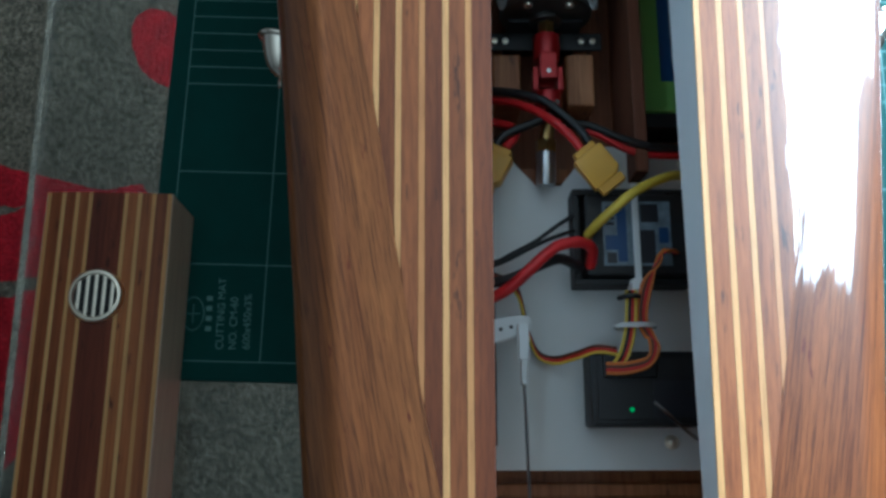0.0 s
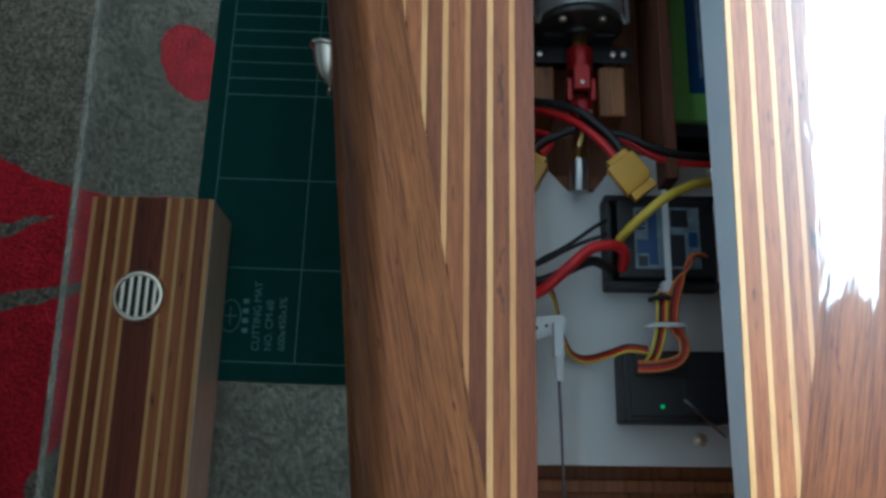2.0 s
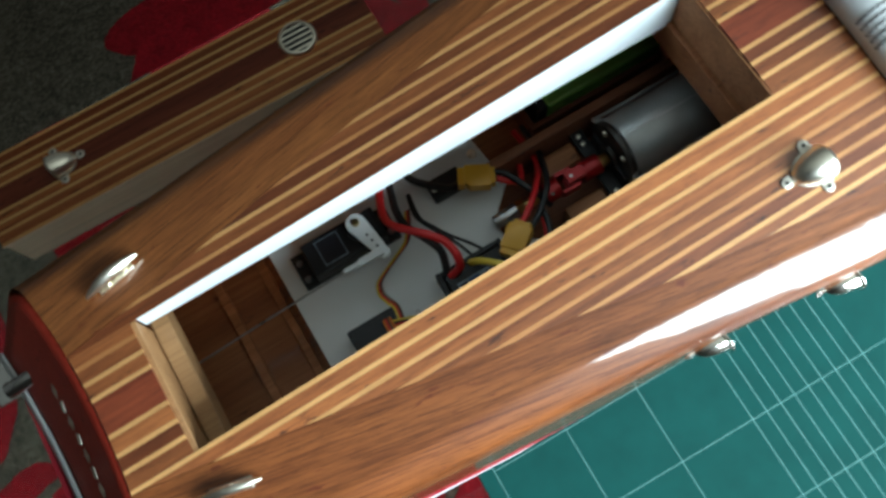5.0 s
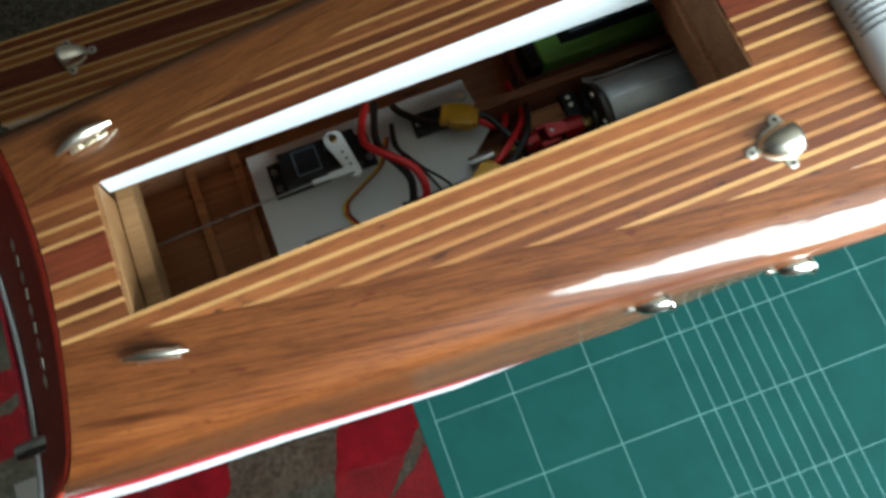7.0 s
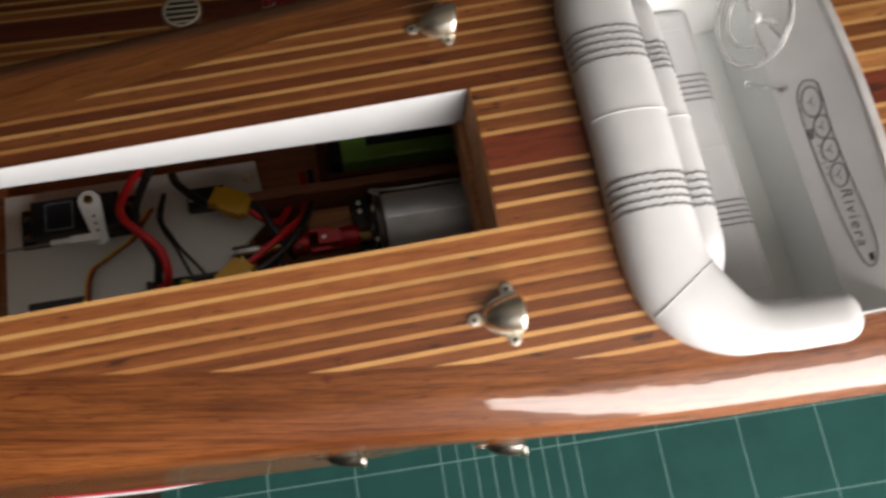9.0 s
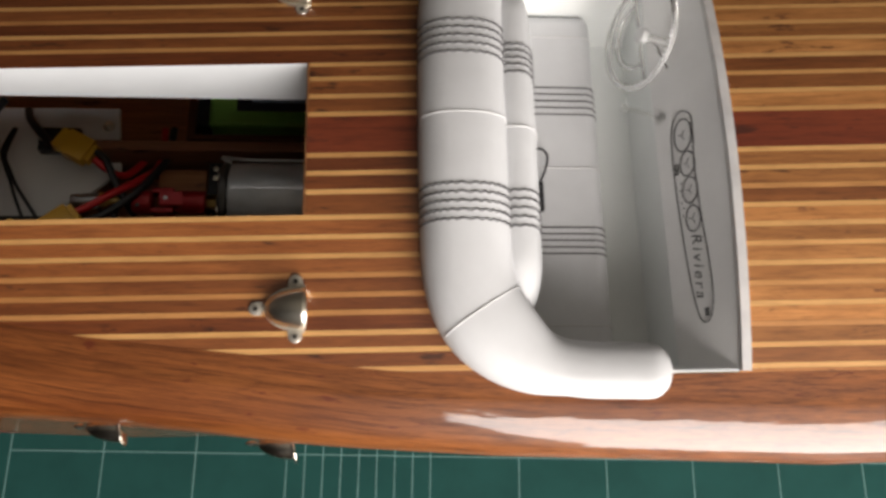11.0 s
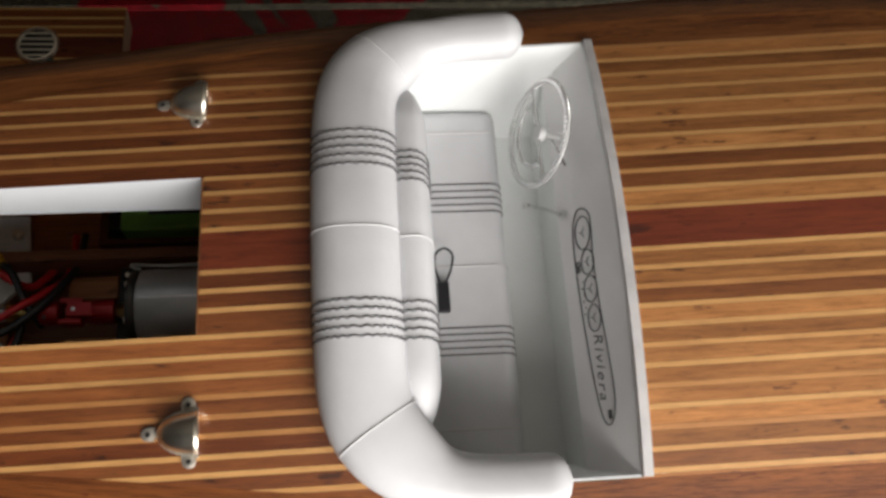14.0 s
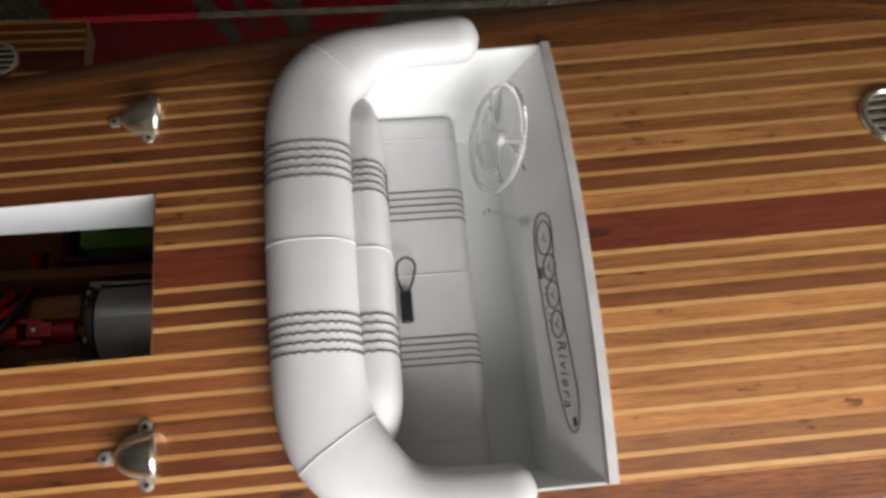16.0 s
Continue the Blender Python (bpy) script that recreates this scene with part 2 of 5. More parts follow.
def carpet_material():
    """Shaggy taupe pile with large dark red leaf shapes woven in."""
    m, nt, b = base("shag_carpet", 0.95)
    tc = nt.nodes.new("ShaderNodeTexCoord")
    wob = node(nt, "ShaderNodeTexNoise", Scale=14.0, Detail=3.0)
    nt.links.new(tc.outputs["Object"], wob.inputs["Vector"])
    sub = nt.nodes.new("ShaderNodeVectorMath")
    sub.operation = "MULTIPLY_ADD"
    sub.inputs[1].default_value, sub.inputs[2].default_value = (0.03, 0.03, 0), (-0.015, -0.015, 0)
    nt.links.new(wob.outputs["Color"], sub.inputs[0])
    add = nt.nodes.new("ShaderNodeVectorMath")
    nt.links.new(tc.outputs["Object"], add.inputs[0])
    nt.links.new(sub.outputs[0], add.inputs[1])
    pile = noise_of(nt, tc.outputs["Object"], 230, 4, 0.65)
    clump = noise_of(nt, tc.outputs["Object"], 38, 5, 0.65)
    taupe = ramp_of(nt, pile, (0.32, (0.017, 0.014, 0.010)), (0.50, (0.043, 0.036, 0.025)), (0.70, (0.088, 0.074, 0.052)))
    red = ramp_of(nt, pile, (0.30, (0.080, 0.0013, 0.003)), (0.72, (0.165, 0.003, 0.007)))
    color = taupe
    # red or taupe, centre, half length, half width, turn in degrees; 2 and 3: wedges that taper along their length
    for kind, x, y, long, wide, turn in CARPET_SHAPES:
        mp = nt.nodes.new("ShaderNodeMapping")
        mp.vector_type = "TEXTURE"
        mp.inputs["Location"].default_value, mp.inputs["Rotation"].default_value, mp.inputs["Scale"].default_value = (x, y, 0), (0, 0, radians(turn)), (long, wide, 1)
        nt.links.new(add.outputs[0], mp.inputs["Vector"])
        flat = nt.nodes.new("ShaderNodeVectorMath")
        flat.operation = "MULTIPLY"
        flat.inputs[1].default_value = (1, 1, 0)
        nt.links.new(mp.outputs[0], flat.inputs[0])
        ln = nt.nodes.new("ShaderNodeVectorMath")
        ln.operation = "LENGTH"
        nt.links.new(flat.outputs[0], ln.inputs[0])
        reach = ln.outputs["Value"]
        if kind > 1:
            xyz, side, taper, back = nt.nodes.new("ShaderNodeSeparateXYZ"), nt.nodes.new("ShaderNodeMath"), nt.nodes.new("ShaderNodeMath"), nt.nodes.new("ShaderNodeMath")
            side.operation, taper.operation, back.operation = "ABSOLUTE", "MULTIPLY_ADD", "MAXIMUM"
            flip = nt.nodes.new("ShaderNodeMath")
            flip.operation = "ABSOLUTE"
            taper.inputs[1].default_value = 2.0
            nt.links.new(flat.outputs[0], xyz.inputs[0])
            nt.links.new(xyz.outputs[1], side.inputs[0])
            nt.links.new(side.outputs[0], taper.inputs[0])
            nt.links.new(xyz.outputs[0], taper.inputs[2])
            nt.links.new(xyz.outputs[0], flip.inputs[0])
            nt.links.new(taper.outputs[0], back.inputs[0])
            nt.links.new(flip.outputs[0], back.inputs[1])
            reach = back.outputs[0]
        inside = nt.nodes.new("ShaderNodeMath")
        inside.operation = "LESS_THAN"
        inside.inputs[1].default_value = 1.0
        nt.links.new(reach, inside.inputs[0])
        color = mixed(nt, "MIX", inside.outputs[0], color, red if kind in (1, 3) else taupe)
    color = mixed(nt, "MULTIPLY", 0.6, color, ramp_of(nt, clump, (0.32, (0.48, 0.46, 0.44)), (0.68, (1.22, 1.20, 1.16))))
    nt.links.new(color, b.inputs["Base Color"])
    b.inputs["Specular IOR Level"].default_value = 0.08
    bumped(nt, b, pile, 0.45, 0.005)
    return m


CARPET_SHAPES = [
    (1, 0.36, 0.66, 0.16, 0.10, 40), (1, 0.13, 0.51, 0.27, 0.19, 10), (0, 0.475, 0.385, 0.237, 0.240, 0), (1, 0.391, 0.335, 0.048, 0.031, 25),
    (2, 0.188, 0.570, 0.112, 0.032, -76), (2, 0.128, 0.585, 0.066, 0.010, -70), (0, 0.092, 0.572, 0.058, 0.011, -55), (0, 0.128, 0.482, 0.075, 0.0085, -76),
    (2, 0.350, 0.712, 0.098, 0.034, 233), (2, 0.415, 0.690, 0.045, 0.009, 217), (0, 0.198, 0.563, 0.028, 0.007, -65), (0, -0.090, 0.345, 0.118, 0.118, 0),
    (1, -0.03, 0.604, 0.10, 0.044, -10), (1, -0.243, 0.398, 0.055, 0.036, -10), (1, -0.42, 0.30, 0.10, 0.035, 70), (1, -0.43, 0.142, 0.055, 0.045, 20),
    (0, -0.41, 0.15, 0.04, 0.007, 15), (1, -0.360, 0.020, 0.150, 0.100, -10), (0, -0.405, 0.045, 0.085, 0.048, -6), (1, -0.02, -0.085, 0.095, 0.135, -16),
    (2, -0.035, -0.075, 0.044, 0.009, 222), (1, 0.75, 0.1, 0.18, 0.09, 50), (1, 0.62, 0.95, 0.2, 0.1, 30), (1, -0.7, 0.75, 0.2, 0.09, -30), (1, -0.65, -0.5, 0.2, 0.1, 60),
]
CARPET = carpet_material()


# ---- mesh helpers ----
def part(name, bm, mat, parent=None, label="", smooth=True):
    me = bpy.data.meshes.new(name)
    bm.to_mesh(me)
    bm.free()
    me.materials.append(mat)
    if smooth:
        me.shade_smooth()
        me.set_sharp_from_angle(angle=radians(38))
        flat = me.attributes.get("flat")
        if flat:
            for f, value in zip(me.polygons, flat.data):
                if value.value:
                    f.use_smooth = False
    ob = new(name, me)
    ob.parent = parent
    if label:
        ob["label"] = label
    return ob


def empty(name, label, category, loc=(0, 0, 0), group="", kind=""):
    ob = new(name)
    ob.location = loc
    return tagged(ob, label, category, group, kind)


def box_bm(x0, x1, y0, y1, z0, z1, bevel=0.0, segments=2):
    bm = bmesh.new()
    bmesh.ops.create_cube(bm, size=1, matrix=Matrix.Translation(((x0 + x1) / 2, (y0 + y1) / 2, (z0 + z1) / 2)) @ Matrix.Diagonal((x1 - x0, y1 - y0, z1 - z0, 1)))
    if bevel:
        bmesh.ops.bevel(bm, geom=bm.edges[:], offset=bevel, segments=segments, affect="EDGES", profile=0.5)
        flat = bm.faces.layers.int.new("flat")
        bm.normal_update()
        for f in bm.faces:
            f[flat] = int(max(abs(c) for c in f.normal) > 0.9999)
    return bm


def cyl_bm(a, b, r, n=20, r2=None, bevel=0.0):
    """A closed round bar from a to b."""
    a, b = Vector(a), Vector(b)
    bm = bmesh.new()
    m = Matrix.Translation((a + b) / 2) @ (b - a).to_track_quat("Z", "Y").to_matrix().to_4x4()
    bmesh.ops.create_cone(bm, cap_ends=True, segments=n, radius1=r, radius2=r if r2 is None else r2, depth=(b - a).length, matrix=m)
    if bevel:
        rim = [e for e in bm.edges if any(len(f.verts) > 4 for f in e.link_faces)]
        bmesh.ops.bevel(bm, geom=rim, offset=bevel, segments=2, affect="EDGES", profile=0.5)
    return bm


def joined(*bms):
    """One bmesh out of several, for the shapes that make ONE part."""
    out = bmesh.new()
    for bm in bms:
        me = bpy.data.meshes.new("tmp")
        bm.to_mesh(me)
        bm.free()
        out.from_mesh(me)
        bpy.data.meshes.remove(me)
    return out


def smooth_path(pts, sub=6, closed=False):
    p = [Vector(q) for q in pts]
    n = len(p)
    out = []
    for i in range(n if closed else n - 1):
        a, b, c, d = (p[(i + k) % n] if closed else p[min(max(i + k, 0), n - 1)] for k in (-1, 0, 1, 2))
        for j in range(sub):
            t = j / sub
            out.append(0.5 * (2 * b + (c - a) * t + (2 * a - 5 * b + 4 * c - d) * t * t + (3 * b - a - 3 * c + d) * t ** 3))
    if not closed:
        out.append(p[-1])
    return out


def sweep_bm(path, ring, closed=False, cap=True):
    """ring(i, t) gives the (side, up) outline at station i of the path, which keeps its up side towards +z."""
    bm = bmesh.new()
    n = len(path)
    rows = []
    for i, p in enumerate(path):
        a, c = (path[(i - 1) % n], path[(i + 1) % n]) if closed else (path[max(i - 1, 0)], path[min(i + 1, n - 1)])
        ahead = (c - a).normalized()
        ref = Vector((0, 0, 1)) if abs(ahead.z) < 0.95 else Vector((1, 0, 0))
        side = ahead.cross(ref).normalized()
        up = side.cross(ahead)
        rows.append([bm.verts.new(p + side * u + up * v) for u, v in ring(i, i / max(1, n - 1))])
    k = len(rows[0])
    for a, b in zip(rows, rows[1:] + rows[:1] if closed else rows[1:]):
        for j in range(k):
            bm.faces.new((a[j], a[(j + 1) % k], b[(j + 1) % k], b[j]))
    if cap and not closed:
        bm.faces.new(rows[0])
        bm.faces.new(rows[-1][::-1])
    bmesh.ops.recalc_face_normals(bm, faces=bm.faces[:])
    return bm


def tube_bm(pts, r, n=8, sub=6, closed=False, raw=False):
    path = [Vector(p) for p in pts] if raw else smooth_path(pts, sub, closed)
    outline = [(r * math.cos(2 * math.pi * k / n), r * math.sin(2 * math.pi * k / n)) for k in range(n)]
    return sweep_bm(path, lambda i, t: outline, closed)


def prism_bm(outline, z0, z1, bevel=0.0):
    bm = bmesh.new()
    lo = [bm.verts.new((x, y, z0)) for x, y in outline]
    hi = [bm.verts.new((x, y, z1)) for x, y in outline]
    n = len(lo)
    bm.faces.new(lo[::-1])
    bm.faces.new(hi)
    for i in range(n):
        bm.faces.new((lo[i], lo[(i + 1) % n], hi[(i + 1) % n], hi[i]))
    bmesh.ops.recalc_face_normals(bm, faces=bm.faces[:])
    if bevel:
        bmesh.ops.bevel(bm, geom=bm.edges[:], offset=bevel, segments=2, affect="EDGES", profile=0.5)
    return bm


def text_part(name, words, size, m, mat, parent, slant=0.0, thin=0.0, space=1.0):
    """Flat lettering in the built-in font, turned into a thin mesh."""
    cu = bpy.data.curves.new(name, "FONT")
    cu.body, cu.size, cu.extrude, cu.shear, cu.offset, cu.space_character = words, size, 0.00004, slant, -thin, space
    tmp = new("tmp", cu)
    me = bpy.data.meshes.new_from_object(tmp.evaluated_get(bpy.context.evaluated_depsgraph_get()))
    bpy.data.objects.remove(tmp)
    me.materials.clear()
    me.materials.append(mat)
    ob = new(name, me)
    ob.parent = parent
    ob.matrix_basis = m
    return ob


# ---- room ----
FLOOR, CEIL, X0, X1, Y0, Y1 = -0.42, 2.0, -2.2, 3.2, -1.22, 3.4
tagged(part("floor", box_bm(X0 - 0.1, X1 + 0.1, Y0 - 0.1, Y1 + 0.1, FLOOR - 0.05, FLOOR), CARPET), "taupe shag carpet with dark red leaf shapes", "carpet", kind="structure")
for nm, b in (("wall_north", (X0, X1, Y1, Y1 + 0.1)), ("wall_east", (X1, X1 + 0.1, Y0 - 0.1, Y1 + 0.1)), ("wall_west", (X0 - 0.1, X0, Y0 - 0.1, Y1 + 0.1))):
    tagged(part(nm, box_bm(*b, FLOOR, CEIL), WALL), "plain painted plaster room wall", "wall", kind="structure")
tagged(part("ceiling", box_bm(X0 - 0.1, X1 + 0.1, Y0 - 0.1, Y1 + 0.1, CEIL, CEIL + 0.1), CEILPAINT), "plain painted plaster ceiling", "ceiling", kind="structure")
south = joined(box_bm(X0, WIN_X0, Y0 - 0.1, Y0, FLOOR, CEIL), box_bm(WIN_X1, X1, Y0 - 0.1, Y0, FLOOR, CEIL), box_bm(WIN_X0, WIN_X1, Y0 - 0.1, Y0, FLOOR, WIN_Z0), box_bm(WIN_X0, WIN_X1, Y0 - 0.1, Y0, WIN_Z1, CEIL))
tagged(part("wall_south", south, WALL), "plain painted plaster wall with window opening", "wall", kind="structure")

window = empty("window_1", "white painted wooden window frame with a sill", "window", kind="structure")
for x0, x1, z0, z1 in ((WIN_X0, WIN_X0 + 0.05, WIN_Z0, WIN_Z1), (WIN_X1 - 0.05, WIN_X1, WIN_Z0, WIN_Z1), (WIN_X0 + 0.051, WIN_X1 - 0.051, WIN_Z1 - 0.05, WIN_Z1), (WIN_X0 + 0.051, WIN_X1 - 0.051, WIN_Z0, WIN_Z0 + 0.05)):
    part("window_frame", box_bm(x0, x1, Y0 - 0.09, Y0 - 0.04, z0, z1, 0.004), FRAME, window)
part("window_sill", box_bm(WIN_X0 - 0.03, WIN_X1 + 0.03, Y0 + 0.001, Y0 + 0.012, WIN_Z0 - 0.03, WIN_Z0 - 0.004, 0.003), FRAME, window)

# unseen curtain beside the window, added to cut the after end of its glare
bm = bmesh.new()
rows = []
for k in range(13):
    z = 1.75 - 1.9 * k / 12
    edge = 0.12 + 0.28 * min(1.0, max(0.0, (1.15 - z) / 0.75))
    rows.append([bm.verts.new((-0.30 + (edge + 0.30) * j / 40, WIN_Y + 0.10 + 0.025 * math.sin(j * 1.25), z)) for j in range(41)])
for a, b in zip(rows, rows[1:]):
    for j in range(40):
        bm.faces.new((a[j], a[j + 1], b[j + 1], b[j]))
curtain = part("curtain", bm, FABRIC)
curtain.modifiers.new("thickness", "SOLIDIFY").thickness = 0.002
tagged(curtain, "unseen beige fabric curtain added beside the window to trim its glare", "curtain", kind="structure")

# ---- glass table ----
table = empty("glass_table", "low coffee table with clear glass top", "table")
pane = part("glass_top", box_bm(-0.75, 0.85, -0.42, 0.264, -0.013, -0.003), GLASS, table, "clear glass pane with polished edge")
pane.visible_shadow = False
for x in (-0.71, 0.81):
    for y in (-0.38, 0.22):
        part("leg", cyl_bm((x, y, FLOOR), (x, y, -0.013), 0.018, 20, bevel=0.002), DULLMETAL, table)

# ---- cutting mat ----
cutting_mat = part("cutting_mat", box_bm(-0.01, 0.59, -0.01, 0.44, -0.003, 0.0, 0.0008), MATGREEN)
tagged(cutting_mat, "dark green cutting mat with pale grid lines", "cutting mat")
cutting_mat.matrix_world = pose(0.0059, -0.0914, 0, 0, 0, -1.553) @ pose(0, 0.278 - 0.43, 0)


def grid_line(x0, x1, y0, y1, z):
    part("grid_line", box_bm(x0, x1, y0, y1, 0.0, z), MATLINE, cutting_mat, smooth=False)


LW = 0.00048
for x in [0, 0.05, 0.10, *[0.15 + 0.01 * k for k in range(9)], *[0.28 + 0.05 * k for k in range(7)]]:
    grid_line(x - LW / 2, x + LW / 2, 0, 0.43, 0.00012)
for y in (0, 0.05, 0.10, 0.15, 0.23, 0.28, 0.33, 0.38, 0.43):
    grid_line(0, 0.58, y - LW / 2, y + LW / 2, 0.00014)
TURNED = cutting_mat.matrix_world.inverted()
for words, x, y, size in (("CUTTING MAT", 0.0185, 0.1555, 0.0055), ("NO. CM-60", 0.0185, 0.1490, 0.0055), ("600x450x3%", 0.0185, 0.1420, 0.0055)):
    text_part("lettering", words, size, TURNED @ pose(x, y, 0.0001, 0, 0, 0), MATLINE, cutting_mat)
ring = [(0.0085 * math.cos(a) + 0.037, 0.0055 * math.sin(a) + 0.1715, 0.0001) for a in np.linspace(0, 2 * math.pi, 24, endpoint=False)]
emblem = part("emblem", joined(tube_bm(ring, 0.0003, 4, 1, True), tube_bm([(0.032, 0.1715, 0.0001), (0.042, 0.1715, 0.0001)], 0.0003, 4, 1), tube_bm([(0.037, 0.168, 0.0001), (0.037, 0.175, 0.0001)], 0.0003, 4, 1)), MATLINE, cutting_mat)
emblem.matrix_basis = TURNED
for k in range(4):
    bar = part("bar", box_bm(0.028 + 0.0052 * k, 0.0305 + 0.0052 * k, 0.162, 0.165, 0, 0.0001), MATLINE, cutting_mat, smooth=False)
    bar.matrix_basis = TURNED


# ---- boat: shape ----
def zc(x):
    u = x + 0.12
    return 0.1855 + 0.062 * u + 0.012 * u * u


def deck_z(x, y):
    return zc(x) - 1.5 * y * y


def table_of(rows):
    xs, ys = [a for a, _ in rows], [b for _, b in rows]
    return lambda x: float(np.interp(x, xs, ys))


BEAM = table_of([(-0.14, 0.081), (-0.04, 0.0895), (0.03, 0.0948), (0.075, 0.0985), (0.11, 0.1015), (0.14, 0.1048), (0.18, 0.1098), (0.2, 0.1115), (0.25, 0.1150), (0.3, 0.117), (0.37, 0.120), (0.45, 0.118), (0.55, 0.100), (0.62, 0.070), (0.68, 0.030), (0.72, 0.004)])
WATER = table_of([(-0.1262, 0.0817), (-0.10, 0.0868), (-0.0738, 0.0892), (-0.03, 0.0925), (0.0145, 0.0958), (0.0597, 0.0991), (0.1057, 0.1012), (0.2, 0.101), (0.3, 0.100), (0.4, 0.093), (0.5, 0.078), (0.6, 0.045), (0.72, 0.003)])
MARGIN = table_of([(-0.14, 0.0305), (-0.0781, 0.0412), (-0.0453, 0.0470), (-0.0106, 0.0535), (0.0278, 0.0603), (0.0657, 0.0662), (0.103, 0.0733), (0.160, 0.0803), (0.21, 0.0868), (0.26, 0.0895), (0.46, 0.0895), (0.55, 0.074), (0.62, 0.05), (0.68, 0.02), (0.72, 0.002)])
STEM, STERN = 0.72, -0.1262
HX0, HX1, HY = -0.0985, 0.1805, 0.0312
CX0, CX1, CY = 0.2385, 0.3345, 0.0882


def rake(x, y, z):
    """Leans the after end of the hull back towards the bottom and bows it a little."""
    k = max(0.0, 1 - (x - STERN) / 0.06)
    return x - k * ((zc(STERN) - max(z, 0.105)) * 0.62 + 1.0 * y * y)


def top_section(x):
    """The outline of one side from the margin of the planking over the rolled edge down to the stripe."""
    b, w, e = BEAM(x), WATER(x) - flare(x) - 0.0007, MARGIN(x)
    a = 0.86 * b
    e = min(e, a - 0.001)
    pts = [(e + (a - e) * k / 4, deck_z(x, e + (a - e) * k / 4)) for k in range(5)]
    z1 = pts[-1][1]
    keys = [pts[-2], pts[-1], (0.935 * b, z1 - 0.0042), (0.982 * b, z1 - 0.0092), (b, z1 - 0.0185), (b + (w - b) * 0.45, z1 - 0.0185 - (z1 - 0.0185 - 0.1205) * 0.5), (w, 0.1205), (w, 0.112)]
    curve = [(p.x, p.y) for p in smooth_path([(y, z, 0) for y, z in keys], 4)]
    return pts[:-2] + curve[: -4]


boat = empty("model_boat", "varnished mahogany model speedboat with engine hatch off and white cockpit", "model boat")
XS = [STERN + (STEM - STERN) * (k / 70) ** 1.0 for k in range(71)]


def flare(x):
    """How far the stripe stands out from the side above it, aft."""
    return 0.0018 * min(1.0, max(0.0, (0.0 - x) / 0.10))


def tuck(x):
    """How far the stripe draws in under the side, further forward."""
    return 0.006 * min(1.0, max(0.0, (x - 0.02) / 0.08))


def skin(name, rows_of, mat, parent, label=""):
    """A side of the hull: rows of (y, z) from the stern to the stem."""
    bm = bmesh.new()
    rows = [[bm.verts.new((rake(x, y, z), y, z)) for y, z in rows_of(x)] for x in XS]
    for a, b in zip(rows, rows[1:]):
        for i in range(len(a) - 1):
            bm.faces.new((a[i], b[i], b[i + 1], a[i + 1]))
    ob = part(name, bm, mat, parent, label)
    grain = ob.data.attributes.new("grain", "FLOAT_VECTOR", "POINT")
    for v, g in zip(ob.data.vertices, grain.data):
        g.vector = (v.co.x, abs(v.co.y) - MARGIN(v.co.x), v.co.z + (0.5 if v.co.y > 0 else 0.0))
    return ob


def inner_section(x):
    """The inside of the shell, from under the deck down to the keel."""
    b, w = BEAM(x) - 0.006, WATER(x) - 0.006 - flare(x)
    return [(b * 0.86, deck_z(x, b * 0.86) - 0.006), (b, deck_z(x, b) - 0.012), (w, 0.120), (w * 0.93, 0.094), (w * 0.5, 0.070), (0.0, 0.058 + 0.2 * max(0, x - 0.45))]


for s in (1, -1):
    skin("topside", lambda x: [(s * y, z) for y, z in top_section(x)][:: -s], TOPSIDE, boat, label="mahogany covering board rolling into the hull side")
    skin("pinstripe", lambda x: [(s * (WATER(x) - flare(x) - 0.0007), 0.1205), (s * (WATER(x) - flare(x) * 0.8 - tuck(x) * 0.3), 0.1185)][:: -s], REDPAINT, boat, label="thin red line")
    skin("boot_stripe", lambda x: [(s * (WATER(x) - flare(x) * 0.8 - tuck(x) * 0.3), 0.1185), (s * (WATER(x) - flare(x) * 0.3 - tuck(x)), 0.1120), (s * (WATER(x) - tuck(x)), 0.1075), (s * (WATER(x) - tuck(x) - 0.0012), 0.1065)][:: -s], WHITE, boat, label="white waterline stripe")
    skin("bottom", lambda x: [(s * (WATER(x) - tuck(x) - 0.0012), 0.1065), (s * WATER(x) * 0.90, 0.082), (s * WATER(x) * 0.45, 0.038 + 0.05 * max(0, x - 0.3)), (0.0, 0.0005 + 0.30 * max(0, x - 0.45))][:: -s], REDPAINT, boat, label="dark red painted bottom")
    skin("inner_planking", lambda x: [(s * y, z) for y, z in inner_section(x)][:: s], RAWWOOD, boat, label="bare mahogany inside of the hull")

# transom
bm = bmesh.new()
cols = []
for k in range(-10, 11):
    f = k / 10
    col = []
    for j in range(9):
        t = j / 8
        z_lo, half_lo = 0.105, WATER(STERN)
        y = f * (0.0805 + (half_lo - 0.0805) * t)
        z_hi = deck_z(STERN, min(abs(y), 0.066)) - (max(0, abs(y) - 0.066) ** 2) * 60 - 0.0022
        z = z_hi + (z_lo - z_hi) * t
        col.append(bm.verts.new((rake(STERN, y, z) - 0.0008, y, z)))
    cols.append(col)
for a, b in zip(cols, cols[1:]):
    for i in range(8):
        bm.faces.new((a[i], a[i + 1], b[i + 1], b[i]))
bmesh.ops.recalc_face_normals(bm, faces=bm.faces[:])
transom = part("transom", bm, TRANSOMWOOD, boat, "dark red varnished raked transom")
transom.modifiers.new("thickness", "SOLIDIFY").thickness = 0.003
bm = bmesh.new()
w = WATER(STERN)
low = [(w, 0.1055), (w * 0.90, 0.082), (w * 0.45, 0.038), (0.0, 0.0005), (-w * 0.45, 0.038), (-w * 0.90, 0.082), (-w, 0.1055)]
bm.faces.new([bm.verts.new((rake(STERN, y, z) - d, y, z)) for d in (0.0,) for y, z in low])
